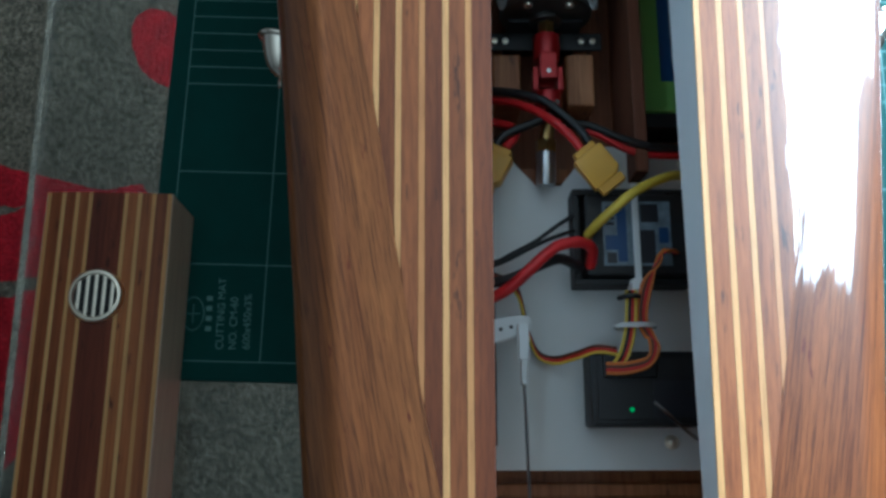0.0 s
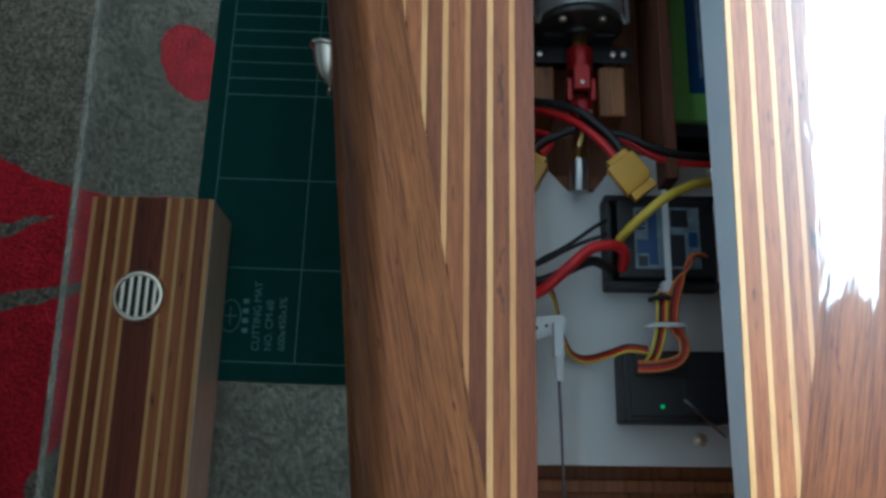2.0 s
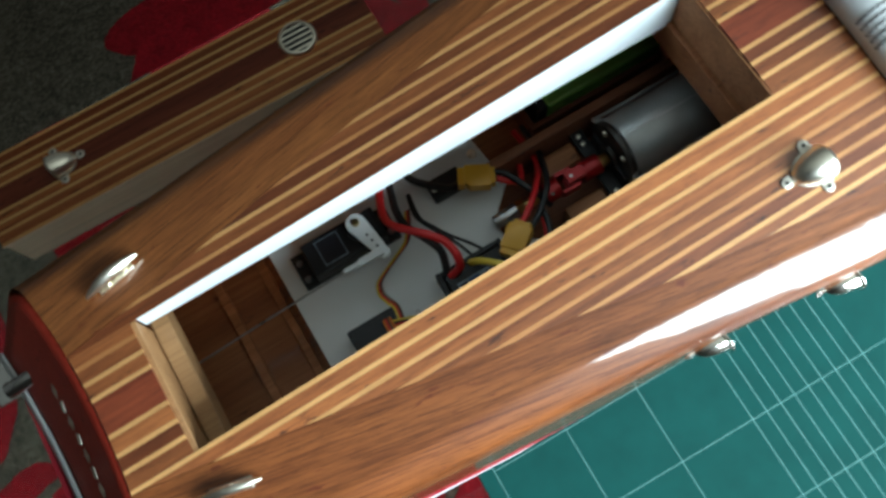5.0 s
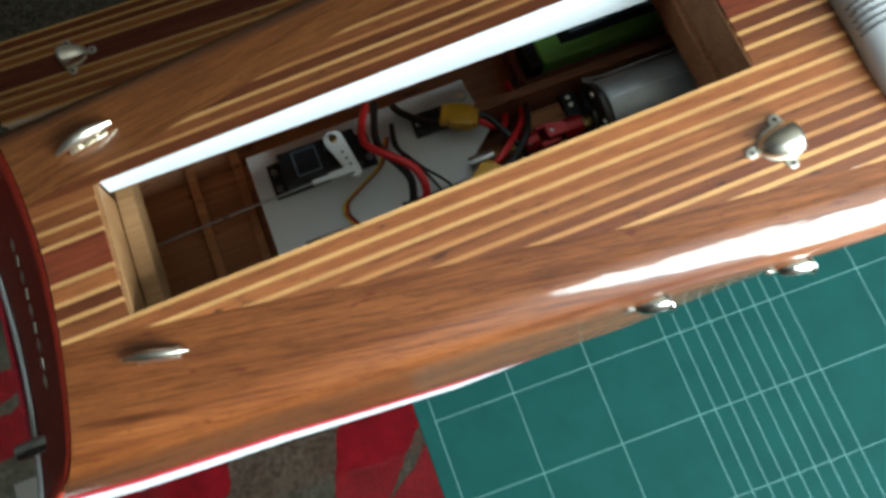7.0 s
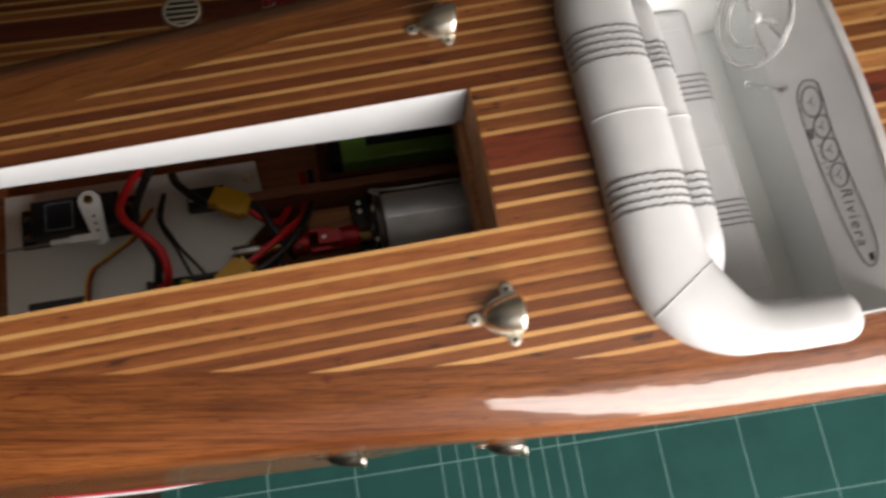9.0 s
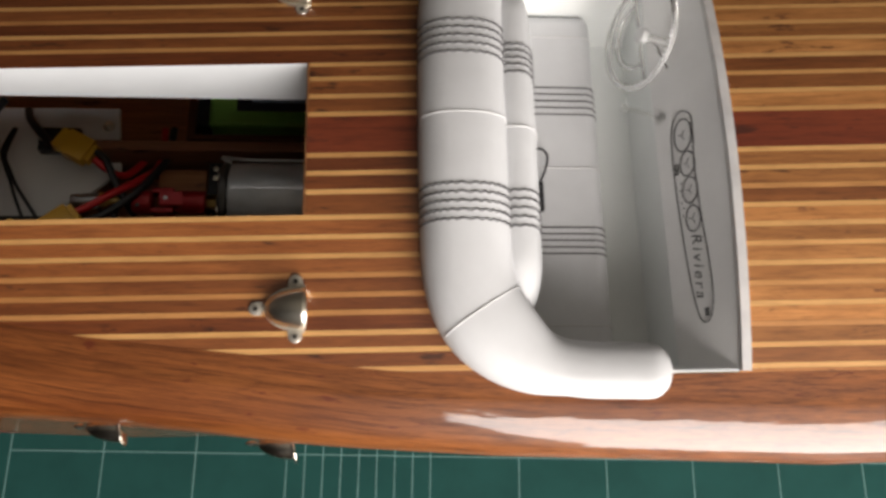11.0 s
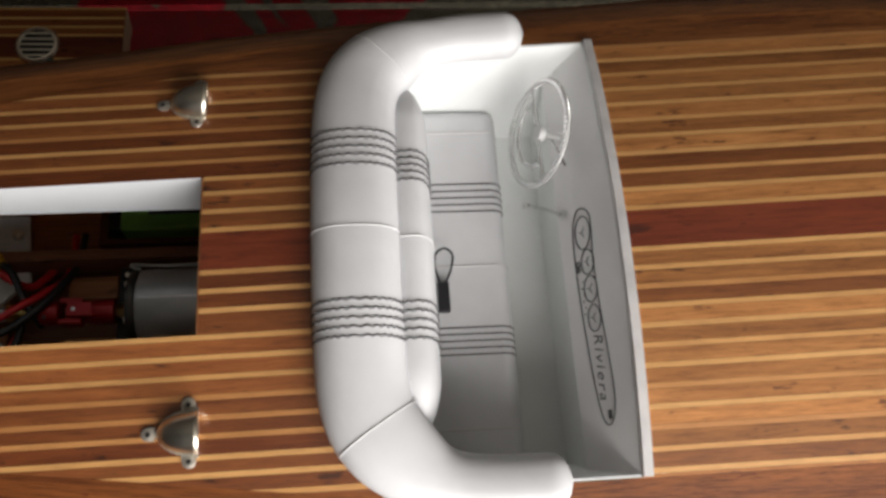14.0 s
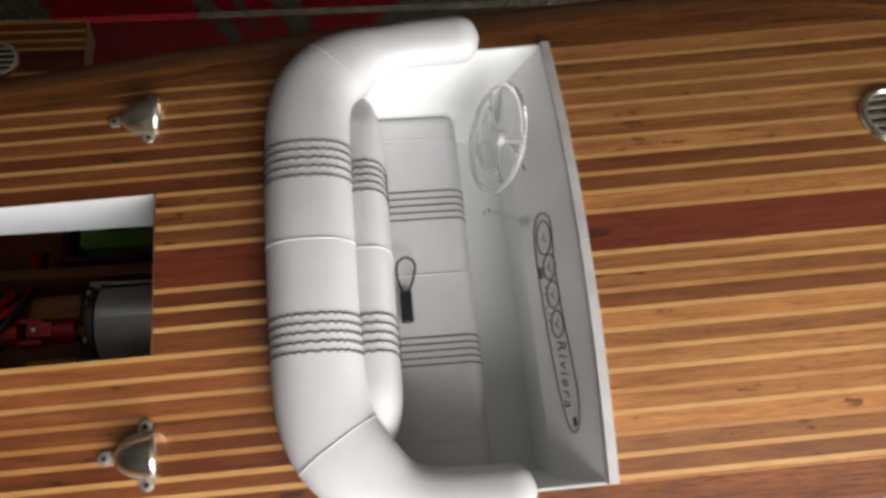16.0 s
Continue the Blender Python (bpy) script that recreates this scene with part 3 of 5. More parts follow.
part("lower_transom", bm, REDPAINT, transom, "dark red painted foot of the transom", smooth=False).modifiers.new("thickness", "SOLIDIFY").thickness = 0.002
bm = bmesh.new()
rows = []
for k in range(-10, 11):
    y = WATER(STERN) * k / 10
    rows.append([bm.verts.new((rake(STERN, y, z) - d, y, z)) for z, d in ((0.1105, 0.0012), (0.1100, 0.0022), (0.1050, 0.0022))])
for a, b in zip(rows, rows[1:]):
    for i in range(2):
        bm.faces.new((a[i], a[i + 1], b[i + 1], b[i]))
part("transom_stripe", bm, WHITE, transom, "white waterline stripe").modifiers.new("thickness", "SOLIDIFY").thickness = 0.001
for k in range(9):
    y = 0.034 - 0.0085 * k
    z = 0.152
    part("letter_bar", box_bm(-0.0022, 0.0022, -0.0026, 0.0026, -0.0003, 0.0003, 0.0002), CHROME, transom).matrix_basis = pose(rake(STERN, y, z) - 0.0022, y, z, 0, -58, 0) @ pose(0, 0, 0, 0, 0, 25 * (-1) ** k)
for y in (0.058, -0.052):
    pipe = joined(cyl_bm((-0.155, y, 0.123), (-0.182, y, 0.120), 0.0042, 18, bevel=0.0008), cyl_bm((-0.1820, y, 0.120), (-0.1823, y, 0.120), 0.0034, 18))
    part("exhaust_pipe", pipe, BRIGHT, boat, "chrome exhaust outlet")
    s = 1 if y > 0 else -1
    part("trim_tab", joined(box_bm(-0.196, -0.168, s * 0.072 - 0.012, s * 0.072 + 0.012, 0.100, 0.1012, 0.0005), cyl_bm((-0.169, s * 0.072 - 0.012, 0.1015), (-0.169, s * 0.072 + 0.012, 0.1015), 0.0015, 10)), BRIGHT, boat, "chrome trim tab")

# ---- boat: planked deck ----
PORT = [0.0085, 0.0161, 0.0238, 0.0302, 0.0382, 0.0452, 0.0525, 0.0597, 0.0667, 0.0739, 0.0810]
STARBOARD = [0.0083, 0.0154, 0.0226, 0.0322, 0.0394, 0.0463, 0.0533, 0.0602, 0.0665, 0.0735, 0.0795, 0.0862]
PORT_AFT = [0.0095, 0.0170, 0.0248]
STARBOARD_AFT = [0.0078, 0.0163, 0.0238]
PORT_FORE = [0.0075 + 0.0078 * k for k in range(11)]
STARBOARD_FORE = [0.0090 + 0.00712 * k for k in range(12)]
SW = 0.0020
bm = bmesh.new()


def under(x0, x1, lo, hi, n):
    cells = [[(x0 + (x1 - x0) * i / n, lo + (hi(x0 + (x1 - x0) * i / n) - lo) * j / 4) for j in range(5)] for i in range(n + 1)]
    for s in (1, -1):
        g = [[bm.verts.new((x, s * y, deck_z(x, y) - 0.0022)) for x, y in row] for row in cells]
        for a, b in zip(g, g[1:]):
            for j in range(4):
                q = (a[j], b[j], b[j + 1], a[j + 1])
                bm.faces.new(q if s > 0 else q[::-1])


under(STERN + 0.002, HX0, 0, MARGIN, 3)
under(HX0, HX1, HY + 0.0005, lambda x: MARGIN(x), 16)
under(HX1, CX0, 0, MARGIN, 4)
under(CX1, 0.70, 0, MARGIN, 20)
deck = part("deck", bm, RAWWOOD, boat)
deck.modifiers.new("thickness", "SOLIDIFY").thickness = 0.0015


def plank(name, mat, a, c, x0, x1):
    """A plank between the lines a and c of the deck, cut to a point where the margin crosses it."""
    n = max(4, int((x1 - x0) / 0.007))
    s = 1 if a + c >= 0 else -1
    outer, inner = max(abs(a), abs(c)), min(abs(a), abs(c))
    rows = []
    for x in [x0 + (x1 - x0) * k / n for k in range(n + 1)]:
        m = min(MARGIN(x), outer)
        if a * c < 0:
            rows.append((x, a, c))
        elif m > inner + 0.00002:
            rows.append((x, *sorted((s * inner, s * m))))
    if len(rows) < 2:
        return
    if a * c > 0 and rows[0][0] > x0:
        xa = rows[0][0]
        while MARGIN(xa) > inner and xa > x0:
            xa -= 0.0003
        rows.insert(0, (xa, *sorted((s * inner, s * (inner + 0.00003)))))
    bm = bmesh.new()
    rings = []
    for x, y0, y1 in rows:
        ym = (y0 + y1) / 2
        rings.append([bm.verts.new((rake(x, y, z) if x < STERN + 0.004 else x, y, z)) for y, z in ((y0, deck_z(x, y0) - 0.0018), (y0 + 0.00005, deck_z(x, y0)), (ym, deck_z(x, ym)), (y1 - 0.00005, deck_z(x, y1)), (y1, deck_z(x, y1) - 0.0018))])
    for p, q in zip(rings, rings[1:]):
        for j in range(4):
            bm.faces.new((p[j], q[j], q[j + 1], p[j + 1]))
    bm.faces.new(rings[0])
    bm.faces.new(rings[-1][::-1])
    bmesh.ops.recalc_face_normals(bm, faces=bm.faces[:])
    part(name, bm, mat, deck)


def lay(lines, side, x0, x1, outer, mat=MAHOGANY, inside=None):
    """The planks and light strips of one side of the boat between the lines y = inside and y = outer."""
    for k, y in enumerate(lines):
        nxt = lines[k + 1] - SW / 2 if k + 1 < len(lines) else outer
        start = y + SW / 2
        if k or inside is None:
            plank("strip", MAPLE, side * (y - SW / 2), side * start, x0, x1 + (max(0.0, y - 0.0745) * 1.5 if x1 == CX0 else 0))
        elif inside:
            start = inside
        plank("plank", mat, side * start, side * nxt, x0, x1 + (max(0.0, y - 0.0725) * 1.5 if x1 == CX0 else 0))


FWD = 0.70
lay(PORT_AFT, 1, STERN, HX0, HY)
lay(STARBOARD_AFT, -1, STERN, HX0, HY)
lay(PORT[:3], 1, HX1, CX0, HY - 0.0019)
plank("strip", MAPLE, HY - 0.0019, HY, HX1, CX0)
lay(STARBOARD[:3], -1, HX1, CX0, HY)
lay(PORT[3:], 1, STERN, CX0, 0.0895, inside=HY)
plank("strip", MAPLE, -(HY + SW), -HY, STERN, CX0)
lay([HY + SW / 2, *STARBOARD[4:]], -1, STERN, CX0, 0.0895, inside=HY + SW)
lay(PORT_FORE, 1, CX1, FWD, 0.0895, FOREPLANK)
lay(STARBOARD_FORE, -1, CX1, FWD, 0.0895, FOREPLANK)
plank("plank", DARKWOOD, -(STARBOARD_AFT[0] - SW / 2), PORT_AFT[0] - SW / 2, STERN, HX0)
plank("plank", DARKWOOD, -(STARBOARD[0] - SW / 2), PORT[0] - SW / 2, HX1, CX0)
plank("plank", DARKWOOD, -(STARBOARD_FORE[0] - SW / 2), PORT_FORE[0] - SW / 2, CX1, FWD)

# ---- boat: hatch opening ----
ZB = 0.1735


def coaming(x0, x1, y0, y1, z_low, mat, label, nx=1):
    bm = bmesh.new()
    rows = []
    for k in range(nx + 1):
        x = x0 + (x1 - x0) * k / nx
        rows.append([bm.verts.new((x, y, z)) for y, z in ((y0, z_low), (y0, deck_z(x, y0) - 0.0006), (y1, deck_z(x, y1) - 0.0006), (y1, z_low))])
    for a, b in zip(rows, rows[1:]):
        for j in range(4):
            bm.faces.new((a[j], b[j], b[(j + 1) % 4], a[(j + 1) % 4]))
    bm.faces.new(rows[0])
    bm.faces.new(rows[-1][::-1])
    bmesh.ops.recalc_face_normals(bm, faces=bm.faces[:])
    return part("coaming", bm, mat, boat, label, smooth=False)


coaming(HX0 + 0.003, HX1 - 0.001, HY, HY + 0.0022, ZB, WHITE, "white painted hatch coaming", 14)
coaming(HX0 + 0.003, HX1 - 0.001, -HY - 0.0022, -HY, ZB, WHITE, "white painted hatch coaming", 14)
part("coaming", box_bm(HX1 - 0.001, HX1 + 0.002, -HY, HY, 0.176, deck_z(HX1, HY) - 0.0003, 0.0004), RAWWOOD, boat, "bare wood hatch coaming")
part("carline", box_bm(HX1 - 0.0035, HX1 + 0.0035, -0.060, 0.060, 0.1560, 0.1756, 0.0008), RAWWOOD, boat, "bare wood deck beam")
part("coaming", box_bm(HX0 - 0.002, HX0 + 0.0020, -HY, HY, 0.160, deck_z(HX0, HY) - 0.0003, 0.0004), TANWOOD, boat, "pale tan wood hatch coaming")
part("carline", box_bm(HX0 + 0.0024, HX0 + 0.0105, -0.052, 0.052, 0.148, 0.1652, 0.0008), TANWOOD, boat, "pale tan wood deck beam")

# ---- boat: inside ----
part("cabin_sole", box_bm(-0.118, 0.062, -0.062, 0.062, 0.0905, 0.0935, 0.0005), RAWWOOD, boat, "bare mahogany inner floor")
part("engine_bed", box_bm(0.064, 0.200, -0.0275, 0.0275, 0.0900, 0.0930, 0.0005), DARKRAW, boat, "bare mahogany engine bed")
for x in (-0.072, -0.047):
    part("frame", box_bm(x - 0.0025, x + 0.0025, -0.07, 0.07, 0.0936, 0.0975, 0.0006), RAWWOOD, boat, "bare wood rib")
for y in (0.0300, -0.0300):
    part("stringer", box_bm(0.070, 0.200, y - 0.0025, y + 0.0025, 0.0936, 0.1300, 0.0007), DARKRAW, boat, "bare wood stringer")
part("bulkhead", box_bm(0.196, 0.199, -0.085, 0.085, 0.070, 0.175, 0.0005), DARKRAW, boat, "dark wooden bulkhead")
tray = part("servo_tray", prism_bm([(-0.0395, -0.055), (0.0835, -0.055), (0.0855, -0.0140), (0.0690, -0.0010), (0.0690, 0.0085), (0.0855, 0.0235), (0.0820, 0.056), (-0.0395, 0.055)], 0.1120, 0.1150, 0.0004), TRAY, boat, "white plastic equipment tray with a notched front edge", smooth=False)
for x, y in ((-0.0295, -0.0385), (0.078, 0.046), (0.078, -0.050)):
    part("screw", joined(cyl_bm((x, y, 0.115), (x, y, 0.1176), 0.0030, 16, 0.0014, 0.0006), box_bm(x - 0.0022, x + 0.0022, y - 0.0003, y + 0.0003, 0.1167, 0.1170)), CHROME, tray)
for x in (-0.030, 0.074):
    part("tray_bearer", box_bm(x - 0.003, x + 0.003, -0.056, 0.056, 0.0936, 0.1118, 0.0006), RAWWOOD, boat, "bare wood bearer")

# electric motor with its coupling and shaft
AX, AZ = 0.0042, 0.1240
motor = part("motor", joined(cyl_bm((0.1400, AX, AZ), (0.1930, AX, AZ), 0.0182, 40, bevel=0.0016), cyl_bm((0.1925, AX, AZ), (0.1950, AX, AZ), 0.0090, 28, bevel=0.0006)), CAN, boat, "dark grey can of the electric motor")
part("end_bell", joined(cyl_bm((0.1362, AX, AZ), (0.1399, AX, AZ), 0.0184, 36, bevel=0.0012), cyl_bm((0.1336, AX, AZ), (0.1362, AX, AZ), 0.0068, 24, bevel=0.0010)), BLACKSTEEL, motor, "dark steel end plate")
for a in (55, 125, 235, 305):
    y, z = AX + 0.0140 * math.cos(radians(a)), AZ + 0.0140 * math.sin(radians(a))
    part("screw", cyl_bm((0.1350, y, z), (0.1364, y, z), 0.0017, 12, bevel=0.0003), CHROME, motor)
for s in (1, -1):
    part("cooling_pipe", tube_bm([(0.140, AX + s * 0.0165, AZ + 0.0075), (0.136, AX + s * 0.0185, AZ + 0.009), (0.150, AX + s * 0.0196, AZ + 0.004), (0.190, AX + s * 0.0196, AZ + 0.004)], 0.0009, 8, 5), CAN, motor)
part("motor_seam", box_bm(0.142, 0.192, AX - 0.0004, AX + 0.0004, AZ + 0.0180, AZ + 0.0185), DULLMETAL, motor, smooth=False)
mount = part("motor_mount", joined(box_bm(0.1340, 0.1358, AX - 0.0150, AX + 0.0150, 0.0936, 0.1250, 0.0006), box_bm(0.1265, 0.1342, AX - 0.0240, AX + 0.0240, 0.1141, 0.1156, 0.0005)), BLACK, boat, "black motor bracket")
for y in (AX - 0.0200, AX - 0.0155, AX + 0.0155, AX + 0.0200):
    part("screw", cyl_bm((0.1300, y, 0.1156), (0.1300, y, 0.1172), 0.0013, 12, bevel=0.0003), CHROME, mount)
for y in (0.0191, -0.0107):
    part("mount_block", box_bm(0.1030, 0.1255, y - 0.0057, y + 0.0057, 0.0936, 0.1140, 0.0010), RAWWOOD, boat, "bare wood engine block")
coupling = part("coupling", joined(cyl_bm((0.1175, AX, AZ), (0.1282, AX, AZ), 0.0054, 24, bevel=0.0007), cyl_bm((0.0955, AX, AZ), (0.1040, AX, AZ), 0.0054, 24, bevel=0.0007), box_bm(0.1040, 0.1140, AX - 0.0060, AX - 0.0036, AZ - 0.0034, AZ + 0.0034, 0.0006), box_bm(0.1040, 0.1140, AX + 0.0036, AX + 0.0060, AZ - 0.0034, AZ + 0.0034, 0.0006), box_bm(0.1080, 0.1190, AX - 0.0034, AX + 0.0034, AZ + 0.0030, AZ + 0.0058, 0.0006), box_bm(0.1080, 0.1190, AX - 0.0034, AX + 0.0034, AZ - 0.0058, AZ - 0.0030, 0.0006), cyl_bm((0.1115, AX - 0.0055, AZ), (0.1115, AX + 0.0055, AZ), 0.0022, 14)), REDALU, boat, "red anodised universal joint")
part("screw", cyl_bm((0.1110, AX, AZ + 0.0050), (0.1110, AX, AZ + 0.0061), 0.0010, 12, bevel=0.0002), DULLMETAL, coupling)
part("screw", cyl_bm((0.0985, AX - 0.0030, AZ + 0.0040), (0.0985, AX - 0.0030, AZ + 0.0049), 0.0009, 12), BLACKSTEEL, coupling)
part("motor_shaft", cyl_bm((0.1275, AX, AZ), (0.1345, AX, AZ), 0.0034, 6, bevel=0.0003), BRASS, boat, "brass bush")
part("shaft_nut", joined(cyl_bm((0.0800, AX + 0.0012, AZ - 0.002), (0.0850, AX + 0.001, AZ - 0.0015), 0.0040, 6, bevel=0.0003), cyl_bm((0.0850, AX + 0.001, AZ - 0.0015), (0.0935, AX, AZ), 0.0027, 16)), BRASS, boat, "brass nut on the propeller shaft")
part("stern_tube", cyl_bm((0.0672, AX + 0.0014, 0.1205), (0.0805, AX + 0.0012, 0.1222), 0.0036, 22, bevel=0.0004), DULLMETAL, boat, "bright metal stern tube")

# steering servo, sunk into the tray up to its flange
servo = part("servo", joined(box_bm(-0.0235, 0.0175, 0.0262, 0.0448, 0.1151, 0.1275, 0.0010), box_bm(-0.0308, 0.0242, 0.0256, 0.0452, 0.1151, 0.1180, 0.0006), cyl_bm((0.0064, 0.0372, 0.1270), (0.0064, 0.0372, 0.1335), 0.0062, 22, bevel=0.0004)), BLACK, boat, "black steering servo")
part("label_edge", box_bm(-0.0165, -0.0035, 0.0285, 0.0425, 0.1275, 0.1277), LABELSILVER, servo, smooth=False)
part("label", box_bm(-0.0158, -0.0042, 0.0292, 0.0418, 0.1277, 0.1278), LABELDARK, servo, smooth=False)
for x in (-0.0275, 0.0208):
    for y in (0.0305, 0.0400):
        part("screw", cyl_bm((x, y, 0.1180), (x, y, 0.1194), 0.0019, 12, 0.0014), DULLMETAL, servo)
arm_outline = [(0.0050 * math.cos(a), 0.0050 * math.sin(a)) for a in np.linspace(0, math.pi, 10)] + [(0.0032 * math.cos(a), -0.0205 + 0.0032 * math.sin(a)) for a in np.linspace(math.pi, 2 * math.pi, 10)]
arm = part("servo_arm", prism_bm(arm_outline, 0, 0.0022, 0.0003), OFFWHITE, servo, "white plastic servo arm")
arm.matrix_basis = pose(0.0064, 0.0372, 0.1345, 0, 0, 13)
for k in range(3):
    part("hole", cyl_bm((0, -0.0085 - 0.0038 * k, 0.0021), (0, -0.0085 - 0.0038 * k, 0.00225), 0.0007, 8), BLACK, arm)
part("screw", cyl_bm((0, 0, 0.0020), (0, 0, 0.0035), 0.0020, 14, bevel=0.0003), BRASS, arm)
part("rod_clip", box_bm(-0.0020, 0.0110, 0.0155, 0.0195, 0.1370, 0.1400, 0.0006), OFFWHITE, servo, "white plastic rod end")
part("rod_sleeve", box_bm(-0.0105, -0.0018, 0.0162, 0.0188, 0.1374, 0.1398, 0.0005), TRAY, servo, "milky plastic sleeve")
part("push_rod", tube_bm([(-0.0080, 0.0176, 0.1387), (-0.050, 0.0166, 0.1385), (-0.098, 0.0150, 0.1375)], 0.00055, 8, 4), STEEL, servo, "thin steel push rod")

# speed controller in its tray
esc = part("speed_controller", box_bm(0.0300, 0.0610, -0.0450, -0.0075, 0.1195, 0.1300, 0.0010), BLACK, boat, "black electronic speed controller")
part("holder", box_bm(0.0270, 0.0640, -0.0475, -0.0034, 0.1151, 0.1194, 0.0008), BLACK, esc)
for x in (0.0270, 0.0616):
    part("holder_lip", box_bm(x, x + 0.0024, -0.0475, -0.0034, 0.1195, 0.1270, 0.0005), BLACK, esc)
part("holder_lip", box_bm(0.0295, 0.0615, -0.0058, -0.0034, 0.1195, 0.1262, 0.0005), BLACK, esc)
part("label", box_bm(0.0336, 0.0580, -0.0390, -0.0138, 0.1300, 0.1302), LABELSILVER, esc, "silver and blue sticker", smooth=False)
for x0, x1, y0, y1, mat in ((0.0350, 0.0570, -0.0225, -0.0190, LABELBLUE), (0.0395, 0.0450, -0.0190, -0.0145, LABELBLUE), (0.0345, 0.0470, -0.0330, -0.0270, LABELDARK), (0.0500, 0.0570, -0.0345, -0.0280, LABELDARK), (0.0420, 0.0480, -0.0380, -0.0345, LABELBLUE), (0.0345, 0.0385, -0.0185, -0.0150, LABELDARK)):
    part("label_patch", box_bm(x0, x1, y0, y1, 0.1302, 0.1303), mat, esc, smooth=False)
for k in range(4):
    part("label_bar", box_bm(0.0490 + 0.0020 * k, 0.0500 + 0.0020 * k, -0.0180, -0.0150, 0.1302, 0.1303), LABELDARK, esc, smooth=False)
part("cable_tie", joined(box_bm(0.0255, 0.0650, -0.0272, -0.0247, 0.1304, 0.1312, 0.0003), box_bm(0.0242, 0.0286, -0.0286, -0.0233, 0.1230, 0.1320, 0.0006)), OFFWHITE, esc, "white cable tie")
receiver = part("receiver", joined(box_bm(-0.0243, 0.0020, -0.0460, -0.0068, 0.1151, 0.1318, 0.0012), box_bm(-0.0222, 0.0000, -0.0440, -0.0090, 0.1318, 0.1326, 0.0004), box_bm(-0.0075, 0.0005, -0.0300, -0.0110, 0.1326, 0.1342, 0.0006)), BLACK, boat, "black radio receiver")
part("label", box_bm(-0.0215, -0.0085, -0.0430, -0.0285, 0.1326, 0.1328), LABELDARK, receiver, smooth=False)
part("lamp", cyl_bm((-0.0186, -0.0206, 0.1324), (-0.0186, -0.0206, 0.1332), 0.0008, 10), LED, receiver, "small green glowing lamp")
part("aerial", tube_bm([(-0.0160, -0.0285, 0.1328), (-0.0205, -0.0335, 0.1330), (-0.0250, -0.0390, 0.1300), (-0.0285, -0.0460, 0.1220)], 0.0006, 6, 5), STEEL, receiver)
switch = part("switch_box", joined(box_bm(0.0480, 0.0668, 0.0312, 0.0432, 0.1151, 0.1205, 0.0010), box_bm(0.0540, 0.0640, 0.0335, 0.0410, 0.1205, 0.1222, 0.0005)), BLACK, boat, "small black switch box")
part("screw", cyl_bm((0.0505, 0.0372, 0.1205), (0.0505, 0.0372, 0.1216), 0.0016, 12, bevel=0.0003), CHROME, switch)


def connector(m, parent):
    ob = part("connector", joined(prism_bm([(-0.0080, -0.0075), (0.0080, -0.0075), (0.0080, 0.0045), (0.0050, 0.0075), (-0.0080, 0.0075)], -0.0040, 0.0040, 0.0008), box_bm(0.0078, 0.0120, -0.0062, 0.0062, -0.0034, 0.0034, 0.0006), box_bm(-0.0110, -0.0078, -0.0055, 0.0055, -0.0030, 0.0030, 0.0006)), XT, parent, "yellow battery connector")
    ob.matrix_basis = m @ Matrix.Scale(0.82, 4)
    return ob


connector(pose(0.0690, -0.0115, 0.1375, 10, 0, 217), boat)
connector(pose(0.0705, 0.0275, 0.1315, 8, 0, 152), boat)


def wire(mat, r, *pts):
    part("cable", tube_bm(pts, r, 10, 7), mat, boat)


wire(REDWIRE, 0.0017, (0.0750, -0.0060, 0.1375), (0.0800, -0.0030, 0.1370), (0.0885, 0.0040, 0.1340), (0.0970, 0.0130, 0.1270), (0.1030, 0.0220, 0.1190), (0.1045, 0.0330, 0.1150), (0.1040, 0.0460, 0.1130))
wire(BLACKWIRE, 0.0017, (0.0775, -0.0100, 0.1360), (0.0850, -0.0060, 0.1340), (0.0920, 0.0000, 0.1320), (0.0985, 0.0070, 0.1300), (0.1035, 0.0170, 0.1250), (0.1075, 0.0290, 0.1180), (0.1085, 0.0460, 0.1140))
wire(REDWIRE, 0.0017, (0.0785, 0.0220, 0.1315), (0.0840, 0.0180, 0.1290), (0.0905, 0.0180, 0.1220), (0.0960, 0.0280, 0.1150))
wire(BLACKWIRE, 0.0017, (0.0775, 0.0260, 0.1320), (0.0835, 0.0220, 0.1320), (0.0885, 0.0115, 0.1310), (0.0925, 0.0040, 0.1290), (0.0960, -0.0010, 0.1220))
wire(BLACKWIRE, 0.0020, (0.0625, 0.0310, 0.1270), (0.0560, 0.0330, 0.1245), (0.0450, 0.0450, 0.1220), (0.0420, 0.0520, 0.1200))
wire(BLACKWIRE, 0.0016, (0.0895, -0.0020, 0.1290), (0.0880, -0.0110, 0.1300), (0.0830, -0.0220, 0.1305), (0.0800, -0.0330, 0.1300), (0.0800, -0.0480, 0.1270))
wire(REDWIRE, 0.0015, (0.0880, -0.0060, 0.1280), (0.0850, -0.0140, 0.1290), (0.0795, -0.0240, 0.1285), (0.0772, -0.0340, 0.1280), (0.0775, -0.0480, 0.1260))
wire(YELLOWWIRE, 0.0018, (0.0450, -0.0080, 0.1300), (0.0480, -0.0110, 0.1360), (0.0525, -0.0165, 0.1410), (0.0580, -0.0235, 0.1430), (0.0650, -0.0370, 0.1390), (0.0680, -0.0490, 0.1300))
